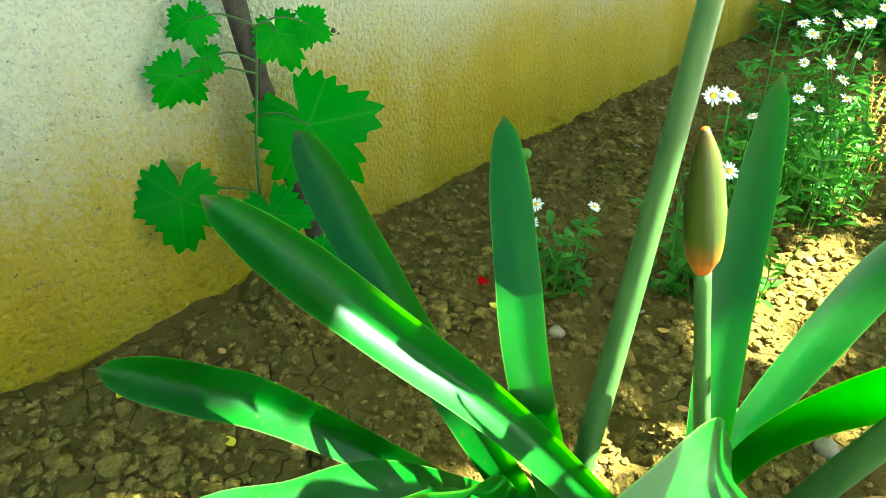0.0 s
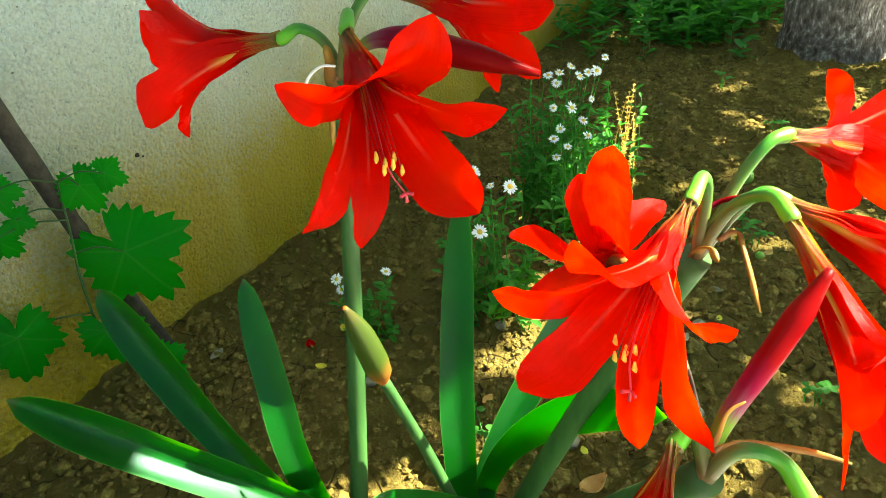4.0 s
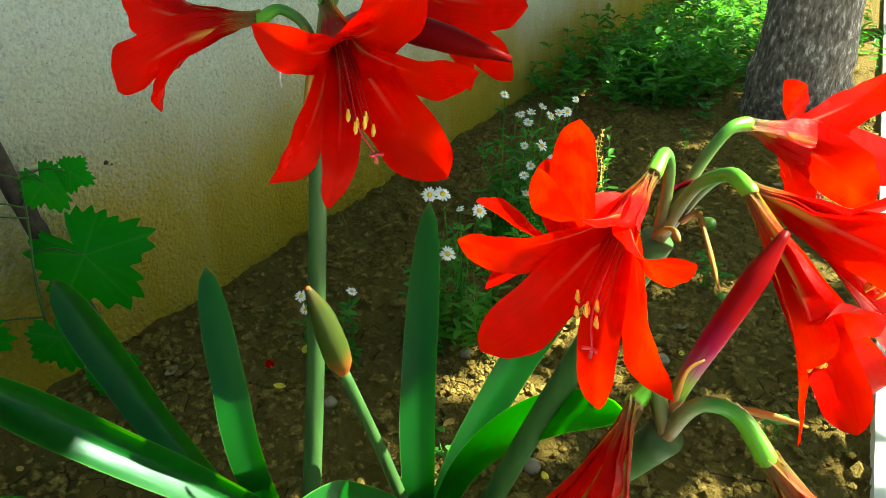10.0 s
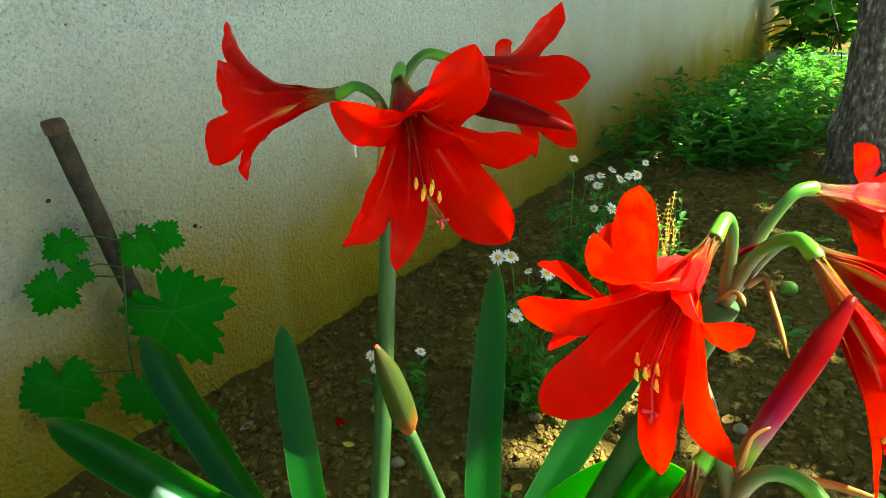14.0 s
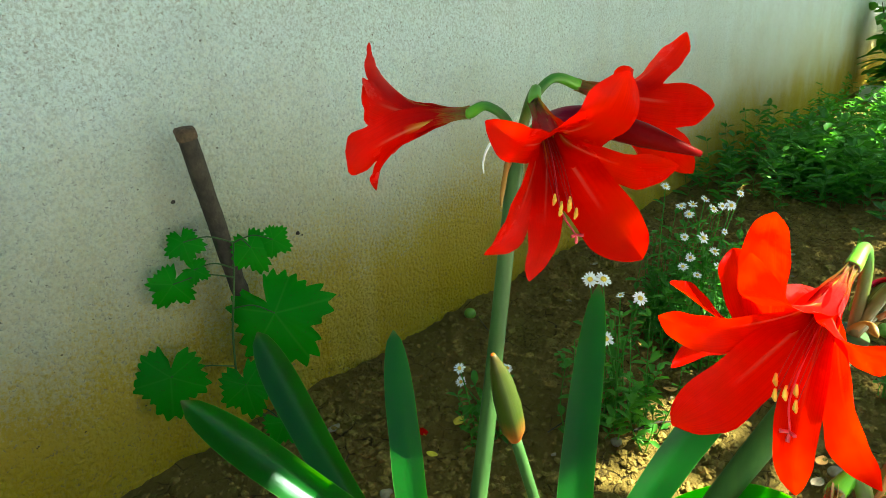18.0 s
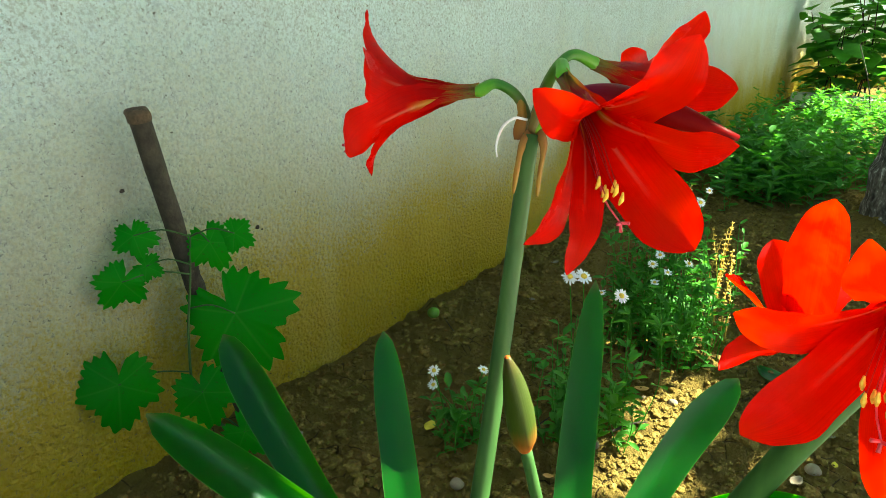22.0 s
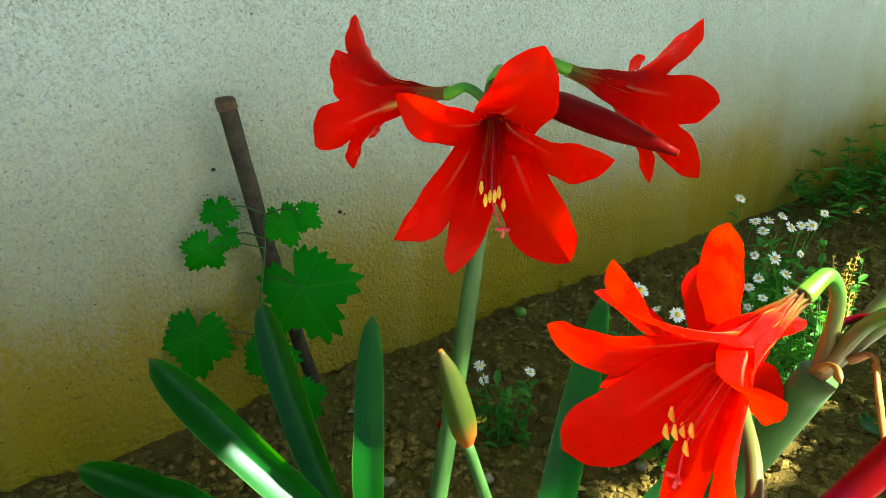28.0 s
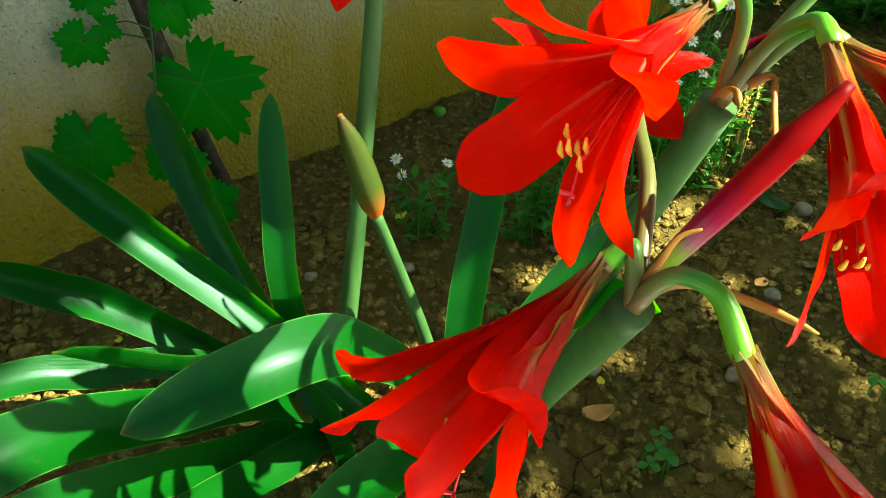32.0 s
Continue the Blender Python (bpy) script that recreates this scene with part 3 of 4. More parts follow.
scape(left, [(0.414, 0.267, -0.01), (0.456, 0.253, 0.250), U1], [0.0088, 0.0080, 0.0070, 0.0062])
flower(left, [U1, (0.492, 0.252, 0.524), (0.488, 0.268, 0.534)], (0.478, 0.275, 0.530), [(0.446, 0.352, 0.584), (0.404, 0.319, 0.555), (0.393, 0.330, 0.494), (0.432, 0.342, 0.469), (0.478, 0.372, 0.490), (0.490, 0.385, 0.540)], width=(0.0165, 0.0180, 0.0185, 0.0150, 0.0165, 0.0170), seed=1, curl=0.1, deep=0.05, mouth=1.3)
flower(left, [U1, (0.482, 0.226, 0.535), (0.466, 0.209, 0.551)], (0.451, 0.200, 0.546), [(0.354, 0.168, 0.547), (0.351, 0.169, 0.471), (0.381, 0.158, 0.447), (0.415, 0.102, 0.462), (0.430, 0.090, 0.516), (0.392, 0.105, 0.571)], width=(0.0127, 0.0150, 0.0108, 0.0179, 0.0146, 0.0183), seed=2)
flower(left, [U1, (0.500, 0.235, 0.535), (0.518, 0.227, 0.553)], (0.539, 0.219, 0.547), [(0.638, 0.234, 0.547), (0.627, 0.167, 0.580), (0.596, 0.129, 0.527), (0.612, 0.147, 0.469), (0.585, 0.170, 0.465), (0.645, 0.210, 0.495)], width=(0.0150, 0.0175, 0.0180, 0.0165, 0.0140, 0.0170), seed=3, curl=0, deep=0.046, mouth=1.1)
bud(left, [U1, (0.492, 0.222, 0.523), (0.492, 0.195, 0.530), (0.497, 0.155, 0.522), (0.518, 0.110, 0.506)], [0.0035, 0.0035, 0.0055, 0.0095, 0.0088, 0.002], BUDRED, "closed dark red flower bud")
bract(left, [(0.488, 0.239, 0.503), (0.480, 0.242, 0.493), (0.474, 0.242, 0.480), (0.469, 0.242, 0.462)], 0.0036)
bract(left, [(0.491, 0.235, 0.504), (0.487, 0.229, 0.493), (0.481, 0.228, 0.477), (0.480, 0.229, 0.459)], 0.0030)
bract(left, [U1 + Vector((-0.004, 0.004, -0.004)), (0.486, 0.246, 0.515), (0.488, 0.249, 0.524)], 0.0065)
bm = bmesh.new()
tube(bm, [(0.486, 0.242, 0.511), (0.477, 0.247, 0.513), (0.466, 0.250, 0.508), (0.460, 0.251, 0.497), (0.458, 0.249, 0.489)], [0.0009, 0.0011, 0.0005], 6, 16)
part("thread", bm, DAISY, left, "thin white dried thread")

# closed bud on its own stem
scape(right, [(0.513, 0.186, -0.01), (0.481, 0.202, 0.142), (0.462, 0.207, 0.212), (0.4405, 0.2105, 0.282)], [0.0062, 0.0055, 0.0048, 0.0045])
bud(right, [(0.4415, 0.211, 0.279), (0.437, 0.212, 0.302), (0.429, 0.214, 0.335), (0.420, 0.216, 0.364)], [0.0046, 0.0092, 0.0106, 0.0104, 0.0090, 0.0064, 0.0020], BUD, "closed green-brown flower bud with an orange foot")

# stem two, leaning
U2 = Vector((0.494, 0.003, 0.412))
scape(right, [(0.528, 0.167, -0.01), (0.530, 0.086, 0.209), U2], [0.0105, 0.0100, 0.0098, 0.0100])
flower(right, [U2, (0.498, 0.002, 0.450), (0.482, 0.003, 0.470)], (0.463, 0.004, 0.466), [(0.362, 0.071, 0.455), (0.366, 0.061, 0.393), (0.368, 0.000, 0.377), (0.354, -0.034, 0.405), (0.360, -0.034, 0.467), (0.344, 0.026, 0.503)], width=(0.0140, 0.0160, 0.0108, 0.0141, 0.0118, 0.0118), seed=4)
flower(right, [U2, (0.518, -0.010, 0.450), (0.530, -0.022, 0.472)], (0.541, -0.030, 0.474), [(0.663, -0.044, 0.474), (0.621, -0.110, 0.498), (0.630, -0.138, 0.429), (0.545, -0.106, 0.434), (0.599, -0.065, 0.401), (0.674, -0.125, 0.388)], width=(0.0140, 0.0170, 0.0155, 0.0180, 0.0145, 0.0160), seed=5, curl=0.1, deep=0.046, mouth=1.1)
flower(right, [U2, (0.508, -0.014, 0.440), (0.510, -0.026, 0.452)], (0.512, -0.036, 0.448), [(0.546, -0.120, 0.456), (0.528, -0.159, 0.441), (0.516, -0.184, 0.392), (0.502, -0.174, 0.345), (0.511, -0.138, 0.345), (0.467, -0.138, 0.430)], width=(0.0165, 0.0170, 0.0170, 0.0165, 0.0165, 0.0165), seed=6, curl=0.05, deep=0.05, mouth=1.1)
flower(right, [U2, (0.500, -0.012, 0.445), (0.492, -0.030, 0.460)], (0.478, -0.041, 0.458), [(0.359, -0.083, 0.435), (0.378, -0.086, 0.381), (0.416, -0.112, 0.367), (0.437, -0.114, 0.425), (0.470, -0.122, 0.355), (0.398, -0.089, 0.443)], width=(0.0085, 0.0095, 0.0125, 0.0160, 0.0150, 0.0110), seed=7, curl=0.0, deep=0.070, mouth=1.05)
bract(right, [(0.498, -0.008, 0.423), (0.500, -0.017, 0.429), (0.488, -0.026, 0.417), (0.477, -0.037, 0.395)], 0.0026, label="dry orange bract hanging from the umbel")
bract(right, [(0.497, 0.004, 0.424), (0.507, -0.001, 0.440), (0.515, -0.021, 0.447)], 0.005, BUDRED, "pointed red bract")
bract(right, [U2 + Vector((0, 0, -0.003)), U2 + Vector((-0.004, -0.006, 0.010)), U2 + Vector((-0.010, -0.014, 0.006))], 0.0055)

# stem three, low and leaning
U3 = Vector((0.368, -0.032, 0.376))
scape(right, [(0.498, 0.130, -0.01), (0.436, 0.055, 0.196), U3], [0.0105, 0.0100, 0.0092, 0.0088])
flower(right, [U3, (0.410, -0.009, 0.401), (0.440, 0.014, 0.409), (0.485, 0.044, 0.404)], (0.506, 0.056, 0.385), [(0.468, 0.048, 0.489), (0.415, 0.086, 0.454), (0.425, 0.085, 0.395), (0.483, 0.014, 0.395), (0.556, 0.037, 0.413), (0.505, 0.080, 0.450)], width=(0.0168, 0.0141, 0.0108, 0.0122, 0.0132, 0.0141), curl=0.05, seed=8, stamens=False, deep=0.012, thick=1.0, stalk=OLD_STALK)
flower(right, [U3, (0.374, -0.026, 0.392), (0.376, -0.022, 0.396)], (0.370, -0.017, 0.389), [(0.270, 0.031, 0.374), (0.248, 0.012, 0.367), (0.291, -0.045, 0.390), (0.253, -0.026, 0.352), (0.282, -0.051, 0.339), (0.281, 0.011, 0.330)], width=(0.0100, 0.0140, 0.0160, 0.0185, 0.0175, 0.0160), seed=9, curl=0.2, deep=0.058, mouth=1.4)
flower(right, [U3, (0.371, -0.039, 0.390), (0.373, -0.047, 0.396), (0.376, -0.060, 0.392)], (0.370, -0.073, 0.380), [(0.322, -0.128, 0.309), (0.318, -0.145, 0.322), (0.341, -0.163, 0.328), (0.372, -0.168, 0.321), (0.356, -0.165, 0.289), (0.362, -0.138, 0.288)], width=0.0175, seed=10, curl=0.1, deep=0.056, mouth=1.5)
bud(right, [(0.374, -0.030, 0.378), (0.393, -0.035, 0.393), (0.416, -0.049, 0.423), (0.438, -0.063, 0.455)], [0.0036, 0.0040, 0.0050, 0.0060, 0.0062, 0.0022], BUDRED, "closed dark red flower bud with a green foot")
bract(right, [(0.372, -0.030, 0.375), (0.386, -0.042, 0.382), (0.397, -0.063, 0.379), (0.404, -0.089, 0.375)], 0.007, label="long yellow-brown pointed bract")
bract(right, [(0.369, -0.030, 0.377), (0.379, -0.033, 0.388), (0.388, -0.035, 0.399), (0.394, -0.041, 0.404)], 0.003)
bract(right, [U3 + Vector((0, 0, -0.004)), U3 + Vector((0.004, 0, 0.008)), U3 + Vector((0.010, -0.004, 0.014))], 0.005)

# ---- tree, vine, stick ----
tree = new("tree")
tagged(tree, "rough brown tree trunk rising from the bed", "tree")
bm = bmesh.new()
tube(bm, [(2.38, -0.03, -0.05), (2.38, -0.03, 0.25), (2.42, -0.05, 0.9), (2.45, -0.06, 1.9)], [0.16, 0.125, 0.115, 0.11], 24, 30, 0.15)
part("trunk", bm, BARK, tree)

vine = new("grapevine")
tagged(vine, "young grapevine shoot with lobed green leaves by a cut stick", "vine")
bm = bmesh.new()
tube(bm, [(0.598, 0.735, -0.02), (0.550, 0.732, 0.17), (0.526, 0.728, 0.273), (0.487, 0.726, 0.481)], [0.0100, 0.0108, 0.0115, 0.0118], 14, 30, 0.12)
stake = part("stake", bm, STICK, vine, "bare cut grey-brown stick")
bm = bmesh.new()
tube(bm, [(0.4885, 0.7261, 0.470), (0.4872, 0.7260, 0.480), (0.4866, 0.7258, 0.4845)], [0.0128, 0.0142, 0.0105], 14, 8, 0.35)
part("cut_end", bm, CUT, stake, "frayed brown cut end")

# ---- unseen shade tree added across the path, its crown breaks the sunlight ----
def leaf_cards(name, places, size, mat, rnd, flat=0.5):
    verts, faces = [], []
    for p in places:
        a, s = rnd.uniform(0, 6.283), size * rnd.uniform(0.7, 1.3)
        d = Vector((math.cos(a), math.sin(a), rnd.uniform(-flat, flat))).normalized()
        e = Vector((-math.sin(a), math.cos(a), rnd.uniform(-flat, flat))).normalized()
        k = len(verts)
        n = d.cross(e) * 0.18 * s
        for u, v, w in ((-0.5, 0, 0), (-0.2, 0.30, 1), (0.2, 0.26, 1), (0.55, 0, 0), (0.2, -0.26, 1), (-0.2, -0.30, 1)):
            verts.append(p + d * (u * s) + e * (v * s) + n * w)
        faces += [(k, k + 1, k + 2, k + 3), (k, k + 3, k + 4, k + 5)]
    me = bpy.data.meshes.new(name)
    me.from_pydata(verts, [], faces)
    me.materials.append(mat)
    return new(name, me)


# spots to be sunlit, holes cut through the added crown: x, y, z, radius
OPENINGS = [
    (0.58, -0.08, 0.45, 0.11), (0.43, -0.08, 0.42, 0.03),
    (0.33, 0.160, 0.27, 0.05), (0.195, 0.390, 0.165, 0.0), (0.15, 0.380, 0.18, 0.04), (0.265, -0.045, 0.350, 0.015), (0.125, 0.170, 0.15, 0.025),
    (0.93, 0.235, 0.0, 0.045), (1.06, 0.225, 0.0, 0.03), (1.27, 0.28, 0.1, 0.06), (0.80, 0.25, 0.0, 0.04), (1.23, 0.31, 0.25, 0.005),
    (0.20, 0.245, 0.195, 0.0), (0.33, 0.355, 0.24, 0.0), (0.408, 0.280, 0.15, 0.0), (0.415, 0.298, 0.20, 0.03), (0.35, 0.03, 0.49, 0.03), (0.422, 0.312, 0.235, 0.012), (0.57, 0.225, 0.13, 0.03), (0.64, 0.18, 0.10, 0.015),
    (0.360, 0.178, 0.525, 0.02), (0.375, 0.300, 0.175, 0.03), (0.345, 0.335, 0.220, 0.03), (0.318, 0.372, 0.260, 0.0), (0.405, 0.255, 0.125, 0.03),
    (0.279, 0.277, 0.142, 0.05), (0.240, 0.235, 0.130, 0.05),
    (2.45, 0.45, 0.12, 0.04), (2.90, 0.30, 0.12, 0.05), (3.60, 0.15, 0.12, 0.16), (4.95, 0.45, 0.45, 0.16), (5.10, 0.05, 0.75, 0.16),
]


def build_shade_crown():
    rnd = random.Random(4)
    places = []
    openings = [(Vector(o[:3]), o[3]) for o in OPENINGS]
    targets = []
    for layer in range(6):
        for x in np.arange(-1.2, 8.6, 0.075):
            for z in np.arange(0.0, 1.9, 0.06 if x < 5.2 else 0.11):
                if x > 4.3 and layer > 2:
                    continue
                targets.append(Vector((x + rnd.uniform(-0.03, 0.03), 0.76 - 0.46 * max(0.0, x - CORNER_X), z + rnd.uniform(-0.03, 0.03))))
        for x in np.arange(-1.2, 3.6, 0.065):
            for y in np.arange(-0.14 if layer < 2 else 0.36, 0.76, 0.065):
                q = Vector((x + rnd.uniform(-0.03, 0.03), y + rnd.uniform(-0.03, 0.03), 0))
                if y > 0.36 or noise.noise(q * 5.0) < (0.52 if x < 2.2 else 0.44):
                    targets.append(q)
    for x in np.arange(0.5, 1.6, 0.07):
        for y in np.arange(-0.42, -0.12, 0.07):
            q = Vector((x + rnd.uniform(-0.03, 0.03), y + rnd.uniform(-0.03, 0.03), 0.02))
            if noise.noise(q * 6.0) < 0.05:
                targets.append(q)
    # leaves set sunward of each spot to be shaded, none over the holes
    for target in targets:
        p = target + SUN_TO * (rnd.uniform(1.7, 2.3) / SUN_TO.z)
        if any(((p - o) - SUN_TO * (p - o).dot(SUN_TO)).length < r + 0.03 for o, r in openings):
            continue
        places.append(p)
    return leaf_cards("crown", places, 0.12, WEED, rnd)


# added out of view, trunk and limbs carry the shading crown
shade = new("tree")
tagged(shade, "unseen leafy tree added across the path to shade the bed", "tree")
crown = build_shade_crown()
crown.parent = shade
bm = bmesh.new()
tube(bm, [(5.6, -2.9, -0.05), (5.55, -2.8, 0.8), (5.3, -2.2, 1.5), (4.9, -1.6, 2.0)], [0.16, 0.13, 0.10, 0.05], 16, 20, 0.1)
part("trunk", bm, BARK, shade)
for a, b in (((5.2, -2.0, 1.7), (3.2, -1.3, 2.05)), ((3.25, -1.3, 2.05), (0.9, -1.15, 2.1))):
    bm = bmesh.new()
    mid = (Vector(a) + Vector(b)) / 2 + Vector((0, 0, 0.15))
    tube(bm, [a, mid, b], [0.06, 0.04, 0.015], 8, 10, 0.1)
    part("limb", bm, BARK, shade)

# limbs and crown of the tree in the bed, above the view
for a, b in (((2.45, -0.06, 1.8), (3.6, 0.7, 2.9)), ((2.45, -0.06, 1.8), (3.2, -0.9, 3.0)), ((2.45, -0.06, 1.7), (2.2, 0.6, 2.8))):
    bm = bmesh.new()
    mid = (Vector(a) + Vector(b)) / 2 + Vector((0, 0, 0.1))
    tube(bm, [a, mid, b], [0.075, 0.05, 0.02], 8, 10, 0.1)
    part("limb", bm, BARK, tree)
rnd = random.Random(9)
spots = []
for _ in range(260):
    d = Vector((rnd.gauss(0, 1), rnd.gauss(0, 1), rnd.gauss(0, 0.5)))
    spots.append(Vector((3.0, 0.0, 3.6)) + d.normalized() * (1.3 * rnd.random() ** 0.4) * Vector((1, 1, 0.6)).length / 1.5)
leaf_cards("crown", spots, 0.10, WEED, rnd).parent = tree


# ---- grapevine leaves ----
def lobed_leaf(parent, at, size, normal, spin, seed, lobes=5):
    rnd = random.Random(seed)
    bm = bmesh.new()
    n, rings = 144, 7
    nz = Vector(normal).normalized()
    ex = nz.cross(Vector((0, 0, 1))).normalized()
    ey = nz.cross(ex) * -1
    c, s = math.cos(radians(spin)), math.sin(radians(spin))
    ex, ey = ex * c + ey * s, ey * c - ex * s
    tips = [(-2.25, 0.72), (-1.15, 0.88), (0.0, 1.0), (1.15, 0.90), (2.25, 0.70)]
    tips = [(a + rnd.uniform(-0.1, 0.1), r * rnd.uniform(0.92, 1.06)) for a, r in tips]

    def edge(a):
        r = 0.0
        for ta, tr in tips:
            d = abs((a - ta + math.pi) % (2 * math.pi) - math.pi)
            r = max(r, tr * (1 - 0.33 * min(1, d / 0.58) ** 1.7))
        back = abs(abs(a) - math.pi)
        if back < 0.35:
            r *= 0.25 + 0.75 * back / 0.35
        saw = (a * 3.7 + rnd_phase) % 1.0
        tooth = saw / 0.35 if saw < 0.35 else (1 - saw) / 0.65
        return r * (0.86 + 0.19 * tooth)

    rnd_phase = rnd.random()
    uv = bm.loops.layers.uv.verify()
    mid = bm.verts.new(Vector(at))
    prev, uvs = None, {mid: (0.0, 0.0)}
    for k in range(1, rings + 1):
        f = k / rings
        ring = []
        for j in range(n):
            a = -math.pi + 2 * math.pi * j / n
            r = f * size * 0.62 * (edge(a) * f + 0.62 * (1 - f))
            fold = min(abs((a - ta + math.pi) % (2 * math.pi) - math.pi) for ta, _ in tips)
            z = 0.02 * size * f * min(fold, 0.5) - 0.16 * size * (r / (0.62 * size)) ** 2 + 0.03 * size * math.sin(2 * a + seed) * f * f
            ring.append(bm.verts.new(Vector(at) + ey * (math.cos(a) * r) + ex * (math.sin(a) * r) + nz * z))
            uvs[ring[-1]] = (fold * f, f)
        for j in range(n):
            j2 = (j + 1) % n
            if prev is None:
                face = bm.faces.new((mid, ring[j], ring[j2]))
            else:
                face = bm.faces.new((prev[j], ring[j], ring[j2], prev[j2]))
            for l in face.loops:
                l[uv].uv = uvs[l.vert]
        prev = ring
    return part("leaf", bm, VINE_LEAF, parent)


FACE = (-0.62, -0.72, 0.30)
VINE = [
    ((0.548, 0.680, 0.226), 0.165, FACE, 150, 1), ((0.415, 0.735, 0.170), 0.115, (-0.45, -0.85, 0.2), 190, 2),
    ((0.464, 0.735, 0.342), 0.058, (-0.5, -0.8, 0.4), 170, 3), ((0.441, 0.735, 0.292), 0.072, (-0.4, -0.9, 0.1), 215, 4),
    ((0.535, 0.695, 0.322), 0.070, FACE, 160, 5), ((0.494, 0.690, 0.136), 0.095, FACE, 165, 6), ((0.514, 0.643, 0.085), 0.080, FACE, 140, 7),
    ((0.468, 0.726, 0.305), 0.042, (-0.5, -0.8, 0.3), 120, 8), ((0.558, 0.676, 0.330), 0.052, FACE, 120, 9),
]
shoot = [(0.585, 0.715, -0.01), (0.505, 0.715, 0.10), (0.500, 0.715, 0.19), (0.512, 0.712, 0.27), (0.520, 0.710, 0.33)]
bm = bmesh.new()
tube(bm, shoot, [0.0022, 0.0018, 0.0015, 0.0011], 7, 18)
part("shoot", bm, SCAPE, vine, "thin green climbing shoot")
for k, (at, size, nrm, spin, seed) in enumerate(VINE):
    lobed_leaf(vine, at, size * 0.87, nrm, spin, seed)
    bm = bmesh.new()
    near = min(smooth_line(shoot, 20), key=lambda q: (q - Vector(at)).length)
    tube(bm, [near, (near + Vector(at)) / 2 + Vector((0, 0, 0.008)), at], [0.0012, 0.001, 0.0008], 6, 8)
    part("petiole", bm, SCAPE, vine)


# ---- soil crumbs, stones, litter ----
def lump(rnd, at, r):
    base = [(0, 0, 1), (0.89, 0, 0.45), (0.28, 0.85, 0.45), (-0.72, 0.53, 0.45), (-0.72, -0.53, 0.45), (0.28, -0.85, 0.45),
            (0.72, 0.53, -0.45), (-0.28, 0.85, -0.45), (-0.89, 0, -0.45), (-0.28, -0.85, -0.45), (0.72, -0.53, -0.45), (0, 0, -1)]
    sx, sy, sz, a = rnd.uniform(0.7, 1.3), rnd.uniform(0.7, 1.3), rnd.uniform(0.5, 0.85), rnd.uniform(0, 6.3)
    out = []
    for x, y, z in base:
        k = rnd.uniform(0.75, 1.2) * r
        x, y, z = x * sx * k, y * sy * k, z * sz * k
        out.append(Vector((x * math.cos(a) - y * math.sin(a), x * math.sin(a) + y * math.cos(a), z)) + at)
    return out


LUMP_FACES = [(0, 1, 2), (0, 2, 3), (0, 3, 4), (0, 4, 5), (0, 5, 1), (1, 6, 2), (2, 7, 3), (3, 8, 4), (4, 9, 5), (5, 10, 1),
              (6, 7, 2), (7, 8, 3), (8, 9, 4), (9, 10, 5), (10, 6, 1), (11, 7, 6), (11, 8, 7), (11, 9, 8), (11, 10, 9), (11, 6, 10)]


def build_crumbs():
    rnd = random.Random(12)
    verts, faces = [], []
    for k in range(62000):
        x = 0.0 + 2.6 * rnd.random() ** 1.3
        y = rnd.uniform(-0.26, 0.75)
        thick = 0.5 + 0.5 * noise.noise(Vector((x * 4, y * 4, 5)))
        if rnd.random() > 0.25 + 0.75 * thick:
            continue
        r = 0.0013 + 0.0060 * rnd.random() ** 3.0
        if rnd.random() < 0.035:
            r = 0.005 + 0.009 * rnd.random() ** 2
        base = len(verts)
        verts += lump(rnd, Vector((x, y, soil_height(x, y) + r * 0.25)), r)
        faces += [tuple(base + i for i in f) for f in LUMP_FACES]
    me = bpy.data.meshes.new("soil_crumbs")
    me.from_pydata(verts, [], faces)
    me.materials.append(CRUMB)
    return tagged(new("soil_crumbs", me), "loose brown crumbs and clods of garden soil", "soil", kind="stuff")


build_crumbs()


def stone(at, r, mat, name, label, category, seed, squash=0.75):
    bm = bmesh.new()
    bmesh.ops.create_icosphere(bm, subdivisions=3, radius=r)
    off = Vector((seed * 3.1, 0, 0))
    for v in bm.verts:
        v.co *= 1 + 0.22 * noise.noise(v.co / r * 1.1 + off) + 0.07 * noise.noise(v.co / r * 3 + off)
        v.co.z *= squash
        v.co += Vector((at[0], at[1], soil_height(at[0], at[1]) + r * squash * 0.6))
    return tagged(part(name, bm, mat), label, category)


for k, (x, y, r) in enumerate([(0.681, 0.143, 0.011), (1.02, 0.255, 0.007), (0.84, 0.31, 0.008), (0.95, 0.05, 0.010), (0.78, 0.02, 0.011), (1.02, 0.30, 0.006), (0.66, 0.42, 0.009), (1.18, 0.10, 0.014), (0.56, 0.50, 0.009)]):
    stone((x, y), r, STONE, "pebble", "small pale rounded stone lying on the soil", "stone", k + 1)["group"] = "pebbles on the soil"
for k, (x, y, r) in enumerate([(1.027, 0.722, 0.012), (1.413, 0.063, 0.016), (1.15, 0.0, 0.007)]):
    bm = bmesh.new()
    bmesh.ops.create_uvsphere(bm, u_segments=18, v_segments=12, radius=r)
    for v in bm.verts:
        v.co.z *= 0.93 - 0.1 * (v.co.z / r) ** 4
        v.co += Vector((x, y, soil_height(x, y) + r * 0.9))
    tagged(part("unripe_fruit", bm, FRUIT), "small round green unripe fruit fallen on the soil", "fruit", "fallen fruit")


